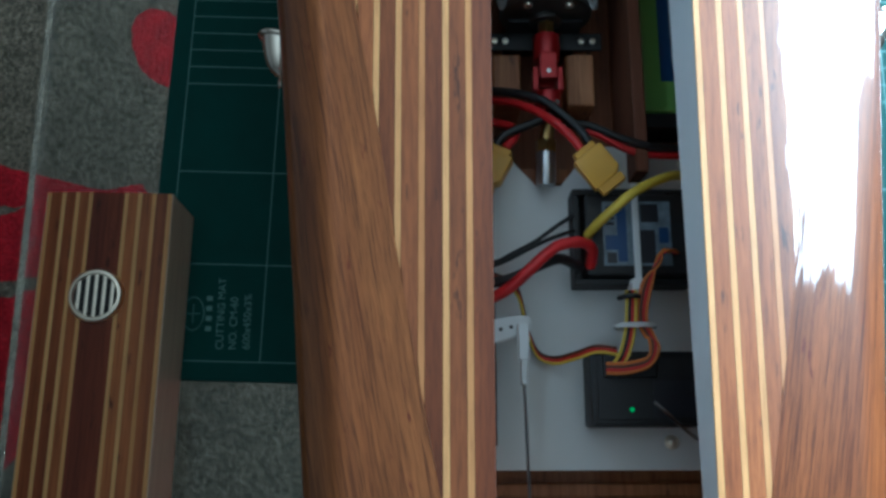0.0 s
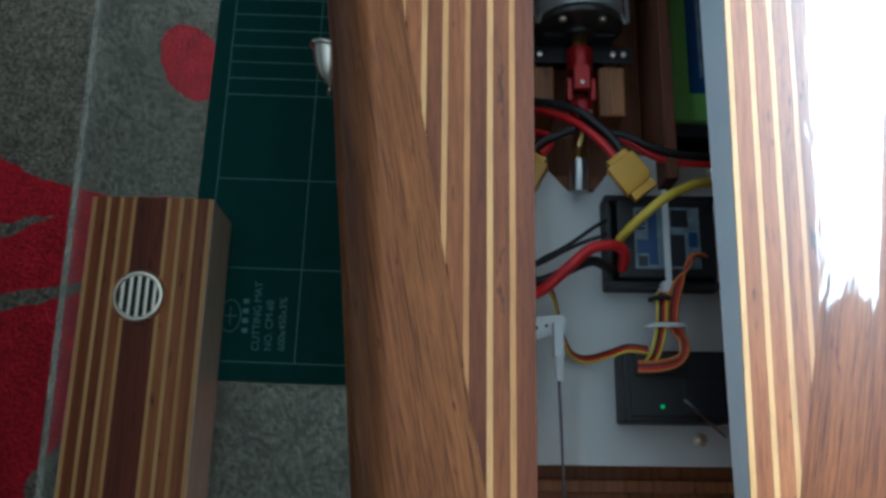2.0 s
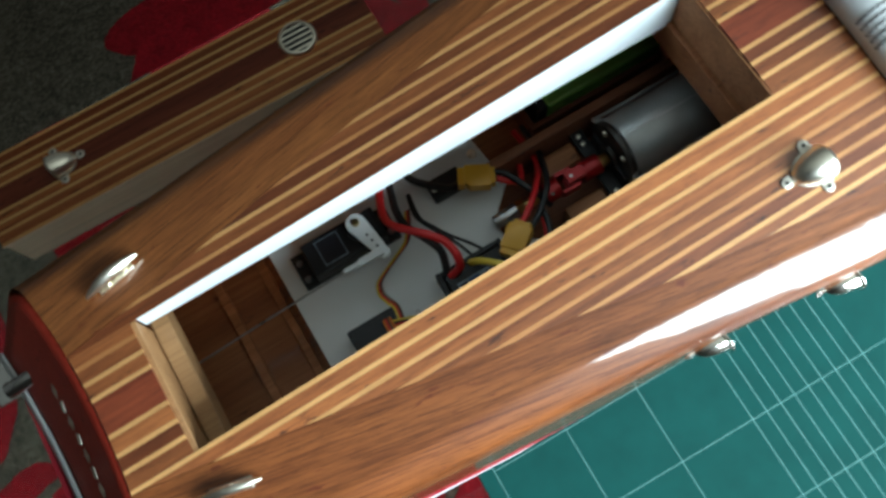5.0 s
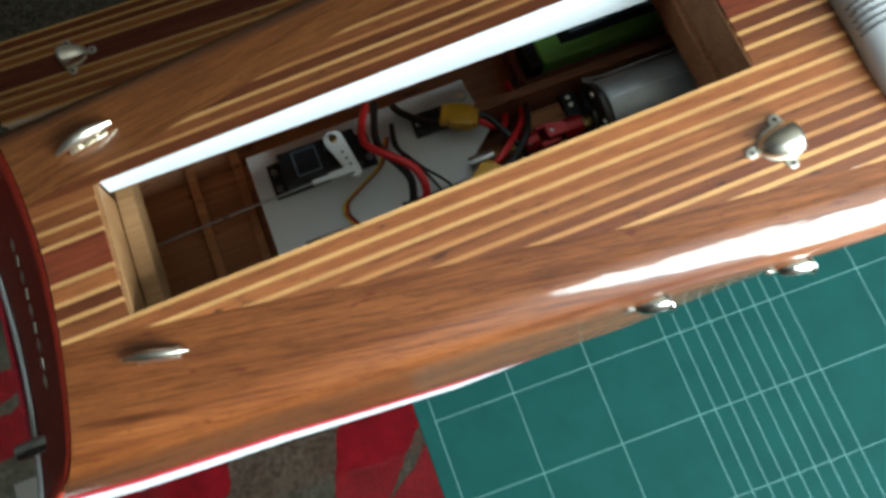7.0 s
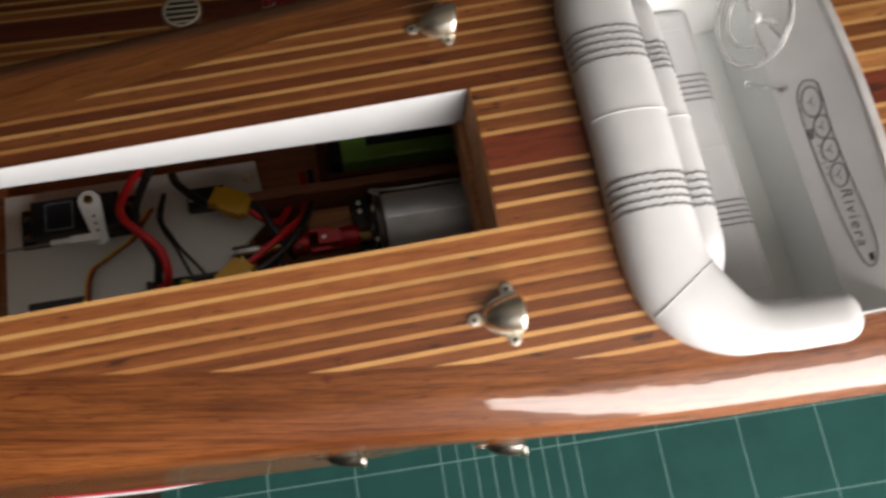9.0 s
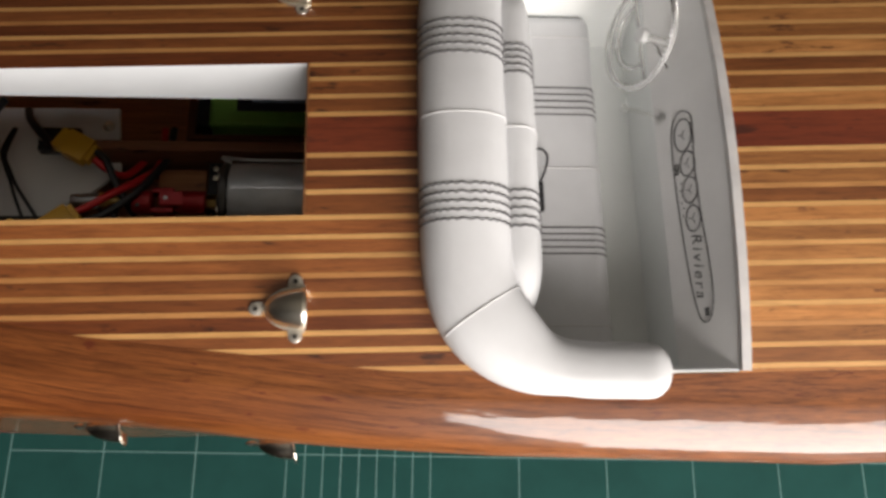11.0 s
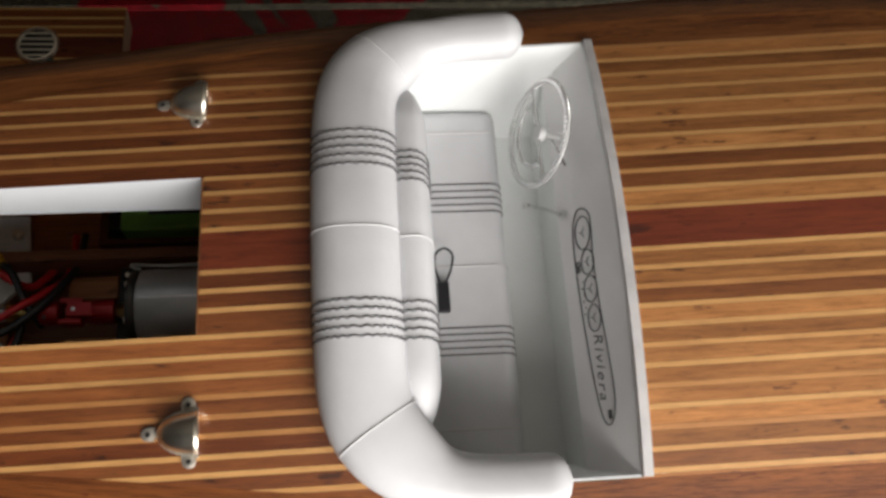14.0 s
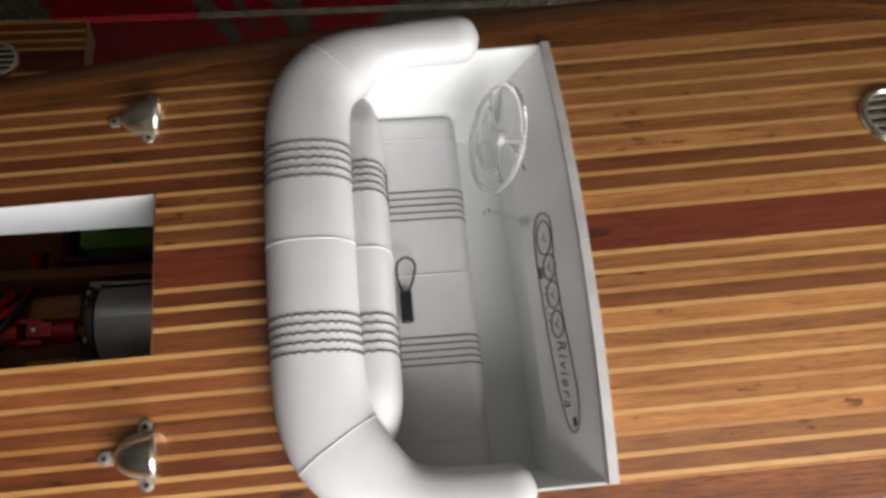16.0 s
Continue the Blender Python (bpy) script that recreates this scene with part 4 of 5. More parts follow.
wire(REDWIRE, 0.0021, (0.0335, -0.0088, 0.1290), (0.0385, -0.0085, 0.1355), (0.0400, -0.0035, 0.1400), (0.0385, 0.0040, 0.1420), (0.0350, 0.0090, 0.1430), (0.0290, 0.0155, 0.1430), (0.0225, 0.0235, 0.1400), (0.0200, 0.0320, 0.1350), (0.0230, 0.0440, 0.1300), (0.0280, 0.0540, 0.1260))
wire(BLACKWIRE, 0.0020, (0.0330, -0.0050, 0.1290), (0.0350, 0.0030, 0.1350), (0.0320, 0.0110, 0.1380), (0.0285, 0.0180, 0.1375), (0.0265, 0.0250, 0.1360), (0.0270, 0.0340, 0.1330), (0.0300, 0.0450, 0.1290), (0.0330, 0.0540, 0.1260))
wire(BLACKWIRE, 0.0008, (0.0540, -0.0040, 0.1260), (0.0500, 0.0020, 0.1270), (0.0440, 0.0105, 0.1260), (0.0395, 0.0190, 0.1250), (0.0360, 0.0275, 0.1240), (0.0380, 0.0420, 0.1210))
wire(BLACKWIRE, 0.0008, (0.0480, -0.0040, 0.1260), (0.0445, 0.0050, 0.1280), (0.0410, 0.0130, 0.1265), (0.0365, 0.0220, 0.1250), (0.0345, 0.0300, 0.1240), (0.0370, 0.0420, 0.1210))
for k, mat in enumerate((YELLOWWIRE, REDWIRE, BROWNWIRE)):
    d = 0.0011 * k
    wire(mat, 0.0006, (0.0005 + d, -0.0160, 0.1345), (0.0015 + d, -0.0090, 0.1330), (0.0000 + d, -0.0030, 0.1270), (-0.0012 + d, 0.0040, 0.1205), (0.0008 + d, 0.0097, 0.1190), (0.0066 + d, 0.0130, 0.1200), (0.0134 + d, 0.0152, 0.1235), (0.0225 + d, 0.0182, 0.1290), (0.0270 + d, 0.0240, 0.1310), (0.0310 + d, 0.0330, 0.1260))
for k, mat in enumerate((ORANGEWIRE, REDWIRE, BROWNWIRE, ORANGEWIRE)):
    d = 0.0011 * k
    wire(mat, 0.0006, (0.0385, -0.0415 + d, 0.1290), (0.0385, -0.0380 + d, 0.1340), (0.0365 - d, -0.0328, 0.1345), (0.0266, -0.0300 + d, 0.1340), (0.0144, -0.0272 + d, 0.1340), (0.0070, -0.0285 + d, 0.1375), (0.0018 + d, -0.0296 + d, 0.1395), (-0.0040 + d, -0.0260, 0.1390), (-0.0062 + d, -0.0185, 0.1380), (-0.0060 + d, -0.0120, 0.1345))
for k, mat in enumerate((YELLOWWIRE, REDWIRE, BLACKWIRE, YELLOWWIRE)):
    d = 0.0011 * k
    wire(mat, 0.0006, (0.0240, -0.0245 + d, 0.1310), (0.0180, -0.0235 + d, 0.1345), (0.0105, -0.0225 + d, 0.1360), (0.0050, -0.0210 + d, 0.1380), (0.0000, -0.0192 + d, 0.1380), (-0.0030, -0.0175 + d, 0.1345))
part("cable_tie", tube_bm([(0.0105, -0.0300, 0.1330), (0.0105, -0.0270, 0.1385), (0.0105, -0.0190, 0.1385), (0.0105, -0.0160, 0.1330), (0.0105, -0.0190, 0.1305), (0.0105, -0.0270, 0.1305)], 0.0009, 6, 4, True), OFFWHITE, boat, "clear cable tie")
part("cable_tie", tube_bm([(0.0215, -0.0260, 0.1300), (0.0215, -0.0240, 0.1350), (0.0215, -0.0205, 0.1350), (0.0215, -0.0185, 0.1300)], 0.0010, 6, 4), BLACK, boat, "black cable tie")

# batteries
for y, x0, label in ((-0.0463, 0.0980, "green shrink-wrapped battery pack with blue label"), (0.0575, 0.1255, "green shrink-wrapped battery pack with dark label")):
    s = 1 if y > 0 else -1
    pack = empty("battery_pack", label, "battery", (x0, y, 0.0936), group="batteries in the hull")
    part("battery_body", box_bm(0, 0.095, -0.0122, 0.0122, 0.0026, 0.0262, 0.0018, 3), GREENWRAP, pack)
    part("end_cap", box_bm(-0.0060, 0.0006, -0.0112, 0.0112, 0.0036, 0.0250, 0.0016), BLACK, pack)
    part("label_band", box_bm(0.0130, 0.090, *sorted((-s * 0.0045, s * 0.0121)), 0.0262, 0.0264), LABELDARK if s > 0 else LABELBLUE, pack, smooth=False)
    part("label_bar", box_bm(0.020, 0.085, *sorted((s * 0.0000, s * 0.0016)), 0.0264, 0.0265), LABELSILVER, pack, smooth=False)
    part("cradle", joined(box_bm(-0.012, 0.099, -0.0150, 0.0150, 0.0, 0.0025, 0.0004), box_bm(-0.012, 0.099, *sorted((-s * 0.0128, -s * 0.0158)), 0.0025, 0.0180, 0.0006), box_bm(-0.0125, -0.0085, -0.0125, 0.0125, 0.0025, 0.0150, 0.0006)), DARKRAW, pack, "bare wood battery cradle")


# ---- boat: cockpit ----
part("cockpit_floor", box_bm(0.2400, 0.3445, -CY - 0.002, CY + 0.002, 0.1425, 0.1450), COCKPITWHITE, boat, "white painted cockpit floor", smooth=False)
for s in (1, -1):
    # the sides of the well lean in towards the floor
    bm = bmesh.new()
    rows = []
    for k in range(9):
        x = 0.2640 + (0.3440 - 0.2640) * k / 8
        top = deck_z(x, CY) - 0.0003
        rows.append([bm.verts.new((x, s * y, z)) for y, z in ((CY, top), (CY - 0.0080, 0.1680), (CY - 0.0118, 0.1451), (CY - 0.0094, 0.1451), (CY - 0.0056, 0.1680), (CY + 0.0010, top))])
    for a, b in zip(rows, rows[1:]):
        for j in range(6):
            bm.faces.new((a[j], b[j], b[(j + 1) % 6], a[(j + 1) % 6]))
    bmesh.ops.recalc_face_normals(bm, faces=bm.faces[:])
    part("cockpit_side", bm, COCKPITWHITE, boat, "white painted side of the cockpit", smooth=False)
part("cockpit_back", box_bm(0.2400, 0.2420, -0.0735, 0.0735, 0.1450, 0.2020), COCKPITWHITE, boat, "white painted back of the cockpit", smooth=False)
part("cockpit_front", box_bm(0.3212, 0.3230, -CY + 0.0030, CY - 0.0030, 0.1450, 0.1800), COCKPITWHITE, boat, "white painted front of the cockpit", smooth=False)
for s in (1, -1):
    corner = part("cockpit_corner", box_bm(-0.0138, 0.0138, -0.0011, 0.0011, 0.1450, 0.2010), COCKPITWHITE, boat, "white painted corner of the cockpit", smooth=False)
    corner.matrix_basis = pose(0.2550, s * 0.0780, 0, 0, 0, s * 33)


def ledge(s):
    """The strip of side deck that closes the well under the arm rest."""
    bm = bmesh.new()
    rows = []
    for k in range(9):
        x = CX0 + (CX1 + 0.006 - CX0) * k / 8
        rows.append([bm.verts.new((x, s * y, deck_z(x, y) - 0.0002)) for y in (CY + 0.0011, MARGIN(x) + 0.0002)] + [bm.verts.new((x, s * y, deck_z(x, y) - 0.003)) for y in (MARGIN(x) + 0.0002, CY + 0.0011)])
    for a, b in zip(rows, rows[1:]):
        for j in range(4):
            bm.faces.new((a[j], b[j], b[(j + 1) % 4], a[(j + 1) % 4]))
    bmesh.ops.recalc_face_normals(bm, faces=bm.faces[:])
    part("side_ledge", bm, MAPLE, boat, "pale wood edge of the cockpit", smooth=False)


ledge(1)
ledge(-1)

# dashboard with its white capping and inked instruments
DSL = 0.48


def face_x(y, z):
    return 0.3208 + 0.0137 * (z - 0.181) / (deck_z(0.3345, y) - 0.0008 - 0.181)


def dash_pose(y, z):
    """A place on the sloping face of the dashboard; x of the pose runs to starboard, y up the face."""
    return Matrix.Translation((face_x(y, z), y, z)) @ Matrix(((0, math.sin(math.atan(DSL)), -math.cos(math.atan(DSL)), 0), (-1, 0, 0, 0), (0, math.cos(math.atan(DSL)), math.sin(math.atan(DSL)), 0), (0, 0, 0, 1)))


bm = bmesh.new()
rows = []
for k in range(17):
    y = -CY + 0.0003 + (2 * CY - 0.0006) * k / 16
    zt = deck_z(0.3345, y) - 0.0008
    rows.append([bm.verts.new(p) for p in ((face_x(y, zt), y, zt), (face_x(y, 0.181), y, 0.181), (face_x(y, 0.181) + 0.0020, y, 0.1802), (face_x(y, zt) + 0.0022, y, zt))])
for a, b in zip(rows, rows[1:]):
    for j in range(4):
        bm.faces.new((a[j], b[j], b[(j + 1) % 4], a[(j + 1) % 4]))
bm.faces.new(rows[0])
bm.faces.new(rows[-1][::-1])
bmesh.ops.recalc_face_normals(bm, faces=bm.faces[:])
dash = part("dashboard", bm, PANEL, boat, "pale grey dashboard with ink-drawn instruments")
cap = sweep_bm([Vector((0.3365, y, deck_z(0.3365, y) + 0.0006)) for y in np.linspace(0.0890, -0.0890, 25)], lambda i, t: [(-0.0019, -0.004), (-0.0021, 0.0), (-0.0017, 0.0011), (0.0017, 0.0011), (0.0021, 0.0), (0.0019, -0.004)])
part("capping", cap, CAPWHITE, dash, "white plastic capping strip")
ZI = 0.1962


def ink(pts, r=0.00024, closed=True, sub=4):
    part("ink_line", tube_bm([dash_pose(y, z) @ Vector((0, 0, 0.0003)) for y, z in pts], r, 5, sub, closed), INK, dash)


def ring_pts(y, z, ry, rz, n=14):
    return [(y + ry * math.cos(a), z + rz * math.sin(a)) for a in np.linspace(0, 2 * math.pi, n, endpoint=False)]


ink([(0.0165, ZI), (0.0125, ZI + 0.0048), (0.0040, ZI + 0.0050), (-0.0070, ZI + 0.0040), (-0.0280, ZI + 0.0042), (-0.0440, ZI + 0.0048), (-0.0600, ZI + 0.0042), (-0.0685, ZI + 0.0010), (-0.0670, ZI - 0.0030), (-0.0520, ZI - 0.0050), (-0.0300, ZI - 0.0062), (-0.0080, ZI - 0.0068), (0.0080, ZI - 0.0062), (0.0145, ZI - 0.0040)])
for y, z, ry, rz in ((0.0062, ZI - 0.0002, 0.0068, 0.0046), (-0.0062, ZI + 0.0006, 0.0050, 0.0038), (-0.0172, ZI + 0.0004, 0.0052, 0.0038), (-0.0288, ZI + 0.0002, 0.0052, 0.0036)):
    ink(ring_pts(y, z, ry, rz), 0.00027)
    ink([(y + 0.0018, z + 0.0012), (y, z - 0.0004), (y - 0.0020, z + 0.0006)], 0.00016, False)
    ink([(y, z - 0.0004), (y + 0.0008, z - 0.0022)], 0.00016, False, 1)
ink(ring_pts(-0.0055, ZI - 0.0052, 0.0010, 0.0010, 8), 0.0003)
ink(ring_pts(-0.0078, ZI - 0.0052, 0.0008, 0.0008, 8), 0.0003)
for k in range(6):
    part("ink_dot", box_bm(-0.0003, 0.0003, -0.0003, 0.0003, 0, 0.0002), INK, dash, smooth=False).matrix_basis = dash_pose(-0.0130 - 0.0026 * k, ZI - 0.0038 - 0.0009 * (k % 2))
text_part("lettering", "Riviera", 0.0070, dash_pose(-0.0345, ZI - 0.0016) @ pose(0, 0, 0.0002, 0, 0, -2), INK, dash, 0.3, 0.0, 1.28)
part("ink_dot", box_bm(-0.0016, 0.0016, -0.0010, 0.0010, 0, 0.0002), INK, dash, smooth=False).matrix_basis = dash_pose(-0.0655, ZI + 0.0002)

# steering wheel
wheel_at = Matrix.Translation((0.3130, 0.0500, 0.1977)) @ Matrix.Rotation(radians(-68), 4, "Y")
wheel = part("steering_wheel", cyl_bm((0, 0, -0.0022), (0, 0, 0.0010), 0.0034, 20, bevel=0.0008), OFFWHITE, boat, "clear plastic steering wheel with a white hub")
wheel.matrix_basis = wheel_at
RIM = 0.0215
part("rim", tube_bm([(RIM * math.cos(a), RIM * math.sin(a), 0) for a in np.linspace(0, 2 * math.pi, 48, endpoint=False)], 0.0012, 10, 1, True, True), MILKY, wheel, "clear plastic rim")
for k in range(40):
    a = radians(-100 + 5 * k)
    part("grip_bead", cyl_bm((RIM * math.cos(a) * 0.985, RIM * math.sin(a) * 0.985, -0.0009), (RIM * math.cos(a) * 1.005, RIM * math.sin(a) * 1.005, 0.0012), 0.0007, 6), BRIGHT, wheel)
part("horn_ring", tube_bm([(0.0135 * math.cos(a), 0.0135 * math.sin(a), 0.0012) for a in np.linspace(radians(90), radians(270), 24)], 0.0009, 8, 1), MILKY, wheel)
for a in (90, 270):
    c, d = math.cos(radians(a)), math.sin(radians(a))
    part("spoke", tube_bm([(0.003 * c, 0.003 * d, 0), (0.011 * c, 0.011 * d, 0.0006), (RIM * c, RIM * d, 0)], 0.0008, 8, 4), MILKY, wheel)
part("column", cyl_bm((0, 0, -0.0020), (0, 0, -0.0170), 0.0017, 14), MILKY, wheel)
part("stalk", tube_bm([(0, -0.0010, -0.0060), (0.0030, -0.0090, -0.0070), (0.0050, -0.0160, -0.0080)], 0.0006, 8, 4), BRIGHT, wheel)
part("throttle_lever", joined(cyl_bm((0.3205, 0.0185, 0.1845), (0.3245, 0.0185, 0.1865), 0.0022, 16, bevel=0.0004), tube_bm([(0.3215, 0.0185, 0.1860), (0.3150, 0.0205, 0.1870), (0.3080, 0.0230, 0.1860)], 0.0007, 8, 4), cyl_bm((0.3085, 0.0228, 0.1860), (0.3060, 0.0237, 0.1858), 0.0016, 12, bevel=0.0005)), CLEAR, boat, "clear plastic throttle lever")

# upholstery
RAIL = smooth_path([(0.3095, 0.0930, 0), (0.2950, 0.0928, 0), (0.2780, 0.0918, 0), (0.2600, 0.0868, 0), (0.2450, 0.0740, 0), (0.2390, 0.0580, 0), (0.2378, 0.0300, 0), (0.2376, 0.0, 0), (0.2378, -0.0300, 0), (0.2392, -0.0570, 0), (0.2460, -0.0720, 0), (0.2610, -0.0842, 0), (0.2780, -0.0880, 0), (0.2950, -0.0888, 0), (0.3095, -0.0890, 0)], 8)
RAIL = [Vector((p.x, p.y, deck_z(p.x, p.y) + 0.0035)) for p in RAIL]
CUM = [0.0]
for p, q in zip(RAIL, RAIL[1:]):
    CUM.append(CUM[-1] + (q - p).length)


def roll_size(i):
    """Half width and half height of the padded roll at a station."""
    p, end = RAIL[i], min(CUM[i], CUM[-1] - CUM[i])
    back = min(1.0, max(0.0, (0.275 - p.x) / 0.032))
    back = back * back * (3 - 2 * back)
    w, h = 0.0098 + 0.0064 * back, 0.0078 + 0.0042 * back
    tip = math.sqrt(max(0.0, 1 - max(0.0, 1 - end / 0.008) ** 2))
    return w * max(tip, 0.12), h * max(tip, 0.2)


def roll_ring(i, t, n=24):
    w, h = roll_size(i)
    out = []
    for k in range(n):
        a = 2 * math.pi * k / n
        c, d = math.cos(a), math.sin(a)
        out.append((w * math.copysign(abs(c) ** 0.8, c), h * math.copysign(abs(d) ** 0.85, d)))
    return out


roll = part("backrest_roll", sweep_bm(RAIL, roll_ring), VINYL, boat, "white padded vinyl roll round the cockpit")


def stations(y):
    """The station of the roll across the back that lies nearest to y."""
    return min((i for i in range(len(RAIL)) if RAIL[i].x < 0.25), key=lambda i: abs(RAIL[i].y - y))


def over_roll(y, r, mat, name, zig=0.0, a0=8, a1=172, n=34):
    w, h = roll_size(stations(y))
    p = RAIL[stations(y)]
    z0 = deck_z(p.x, y) + 0.0035
    pts = []
    for k in range(n):
        a = radians(a0 + (a1 - a0) * k / (n - 1))
        c, d = math.cos(a), math.sin(a)
        pts.append((p.x + w * math.copysign(abs(c) ** 0.8, c) * 1.006, y + (zig if k % 2 else -zig), z0 + h * abs(d) ** 0.85 + 0.0001))
    part(name, tube_bm(pts, r, 5, 1, raw=True), mat, roll)


GROUPS = [0.0402, 0.0366, 0.0330, 0.0294, 0.0257, -0.0262, -0.0294, -0.0326, -0.0358, -0.0390]
for y in GROUPS:
    over_roll(y, 0.00035, THREAD, "stitching", 0.00035, 12, 170, 30)
over_roll(0.0010, 0.00022, PIPING, "piping")
for s in (1, -1):
    i = min((j for j in range(len(RAIL)) if RAIL[j].y * s > 0.05), key=lambda j: abs(RAIL[j].y - (0.0785 if s > 0 else -0.0690)))
    w, h = roll_size(i)
    side = (RAIL[i + 1] - RAIL[i - 1]).cross(Vector((0, 0, 1))).normalized()
    part("piping", tube_bm([RAIL[i] + side * w * math.copysign(abs(math.cos(a)) ** 0.8, math.cos(a)) * 1.004 + Vector((0, 0, h * abs(math.sin(a)) ** 0.85 + 0.0002)) for a in np.linspace(radians(5), radians(175), 22)], 0.00024, 6, 1, raw=True), PIPING, roll)

# inner back cushion and the bench
INX, INY, INZ, IW, IH, IY = 0.2580, 0.0010, 0.1880, 0.0094, 0.0272, 0.0705


def squashed(a, w, h, p=0.7):
    c, d = math.cos(a), math.sin(a)
    return w * math.copysign(abs(c) ** p, c), h * math.copysign(abs(d) ** p, d)


def inner_size(y):
    e = max(0.0, abs(y - INY) - IY + 0.020) / 0.020
    f = math.sqrt(max(0.0, 1 - e ** 1.7))
    return IW * max(f, 0.15), IH - 0.012 * (1 - f) - 1.2 * y * y


path = [Vector((INX, INY + y, INZ)) for y in [*np.linspace(IY, IY - 0.020, 10), *np.linspace(IY - 0.023, -IY + 0.023, 22), *np.linspace(-IY + 0.020, -IY, 10)]]
inner = part("back_cushion", sweep_bm(path, lambda i, t: [squashed(2 * math.pi * k / 24, *inner_size(path[i].y)) for k in range(24)]), VINYL, boat, "white padded vinyl seat back")


def over_inner(y, r, mat, name, zig=0.0, n=30):
    w, h = inner_size(y)
    pts = []
    for k in range(n):
        u, v = squashed(radians(-20 + 180 * k / (n - 1)), w, h)
        pts.append((INX + u * 1.01, y + (zig if k % 2 else -zig), INZ + v + (0.0001 if v > 0 else 0)))
    part(name, tube_bm(pts, r, 5, 1, raw=True), mat, inner)


for y in (0.0352, 0.0322, 0.0292, 0.0262, 0.0230, -0.0250, -0.0283, -0.0316, -0.0349, -0.0382):
    over_inner(y, 0.00033, THREAD, "stitching", 0.0003)
over_inner(0.0000, 0.00026, PIPING, "piping")
bench = part("bench_seat", box_bm(0.2560, 0.3010, -0.0808, 0.0795, 0.1450, 0.1680, 0.0055, 4), VINYL, boat, "white padded vinyl bench")


def over_bench(y, r, mat, name, zig=0.0, n=34):
    pts = [(0.2570 + 0.0385 * k / (n - 1), y + (zig if k % 2 else -zig), 0.1681) for k in range(n)]
    pts += [(0.2955 + 0.0056 * math.sin(a), y, 0.1621 + 0.0060 * math.cos(a)) for a in np.linspace(0.2, 1.57, 6)] + [(0.3011, y, 0.150)]
    part(name, tube_bm(pts, r, 5, 1, raw=True), mat, bench)


for y in (0.0418, 0.0386, 0.0354, 0.0322, 0.0290, -0.0226, -0.0254, -0.0282, -0.0311, -0.0339):
    over_bench(y, 0.00030, THREAD, "stitching", 0.0002)
over_bench(0.0041, 0.00036, PIPING, "piping")
over_bench(0.0670, 0.00036, PIPING, "piping")
over_bench(-0.0640, 0.00036, PIPING, "piping")

key_tag = empty("key_tag", "black plastic tag with a wire loop on the bench seat", "tag", (0.2725, -0.0095, 0.1681))
part("tag_body", box_bm(-0.0024, 0.0024, -0.0068, 0.0062, 0.0, 0.0034, 0.0007), BLACK, key_tag)
part("loop", tube_bm([(-0.0012, 0.0060, 0.0018), (-0.0030, 0.0120, 0.0035), (-0.0026, 0.0175, 0.0050), (0.0012, 0.0198, 0.0052), (0.0044, 0.0172, 0.0045), (0.0036, 0.0115, 0.0030), (0.0012, 0.0060, 0.0018)], 0.0005, 8, 6), BLACKWIRE, key_tag)


# ---- boat: fittings ----
def shell_vent(parent, m, name="deck_vent", label="polished chrome clamshell vent", mat=None, lip=0.0):
    # mouth towards +x, a thin flange with three screw ears, on the plane z = 0
    bm = bmesh.new()
    L, R, H = 0.0160, 0.0086, 0.0090
    rows = []

    def half(t):
        return (1 - (1 - t) ** 2.5) ** 0.56 * (0.93 + 0.07 * t ** 3)

    for i in range(15):
        t = (i / 14) ** 1.5
        f = half(t)
        rows.append([bm.verts.new((-L + L * t + 0.22 * t * H * f * math.sin(a), R * f * math.cos(a), 0.0006 + H * f ** 1.15 * math.sin(a) ** 0.85)) for a in np.linspace(0, math.pi, 17)])
    if lip:
        rows.append([bm.verts.new((0.0012 + 0.25 * H * math.sin(a), (R + lip) * math.cos(a), 0.0006 + (H + lip) * math.sin(a) ** 0.85)) for a in np.linspace(0, math.pi, 17)])
    for a, b in zip(rows, rows[1:]):
        for j in range(16):
            bm.faces.new((a[j], b[j], b[j + 1], a[j + 1]))
    bmesh.ops.remove_doubles(bm, verts=bm.verts[:], dist=0.00002)
    bmesh.ops.recalc_face_normals(bm, faces=bm.faces[:])
    ob = part(name, bm, mat or CHROME, parent, label)
    ob.modifiers.new("thickness", "SOLIDIFY").thickness = 0.0007
    ob.matrix_basis = m
    edge = [(-L - 0.0010, 0)] + [(-L + L * t, (R + 0.0011) * half(t)) for t in np.linspace(0.02, 1, 12)]
    outline = edge + [(x, -y) for x, y in edge[:0:-1]]
    part("flange", prism_bm(outline, 0, 0.0008), mat or FLANGE, ob, "dull cast flange")
    for x, y in ((-L - 0.0030, 0), (-0.0036, R + 0.0024), (-0.0036, -R - 0.0024)):
        ox, oy = (x + 0.0025, y) if y == 0 else (x, y * 0.78)
        part("ear", joined(cyl_bm((x, y, 0), (x, y, 0.0009), 0.0027, 18, bevel=0.0003), box_bm(min(x, ox) - (0 if y == 0 else 0.0027), max(x, ox) + (0 if y == 0 else 0.0027), min(y, oy) - (0.0027 if y == 0 else 0), max(y, oy) + (0.0027 if y == 0 else 0), 0, 0.00085)), mat or FLANGE, ob)
        part("screw", cyl_bm((x, y, 0.0008), (x, y, 0.00115), 0.0010, 10), BLACKSTEEL, ob)
    return ob


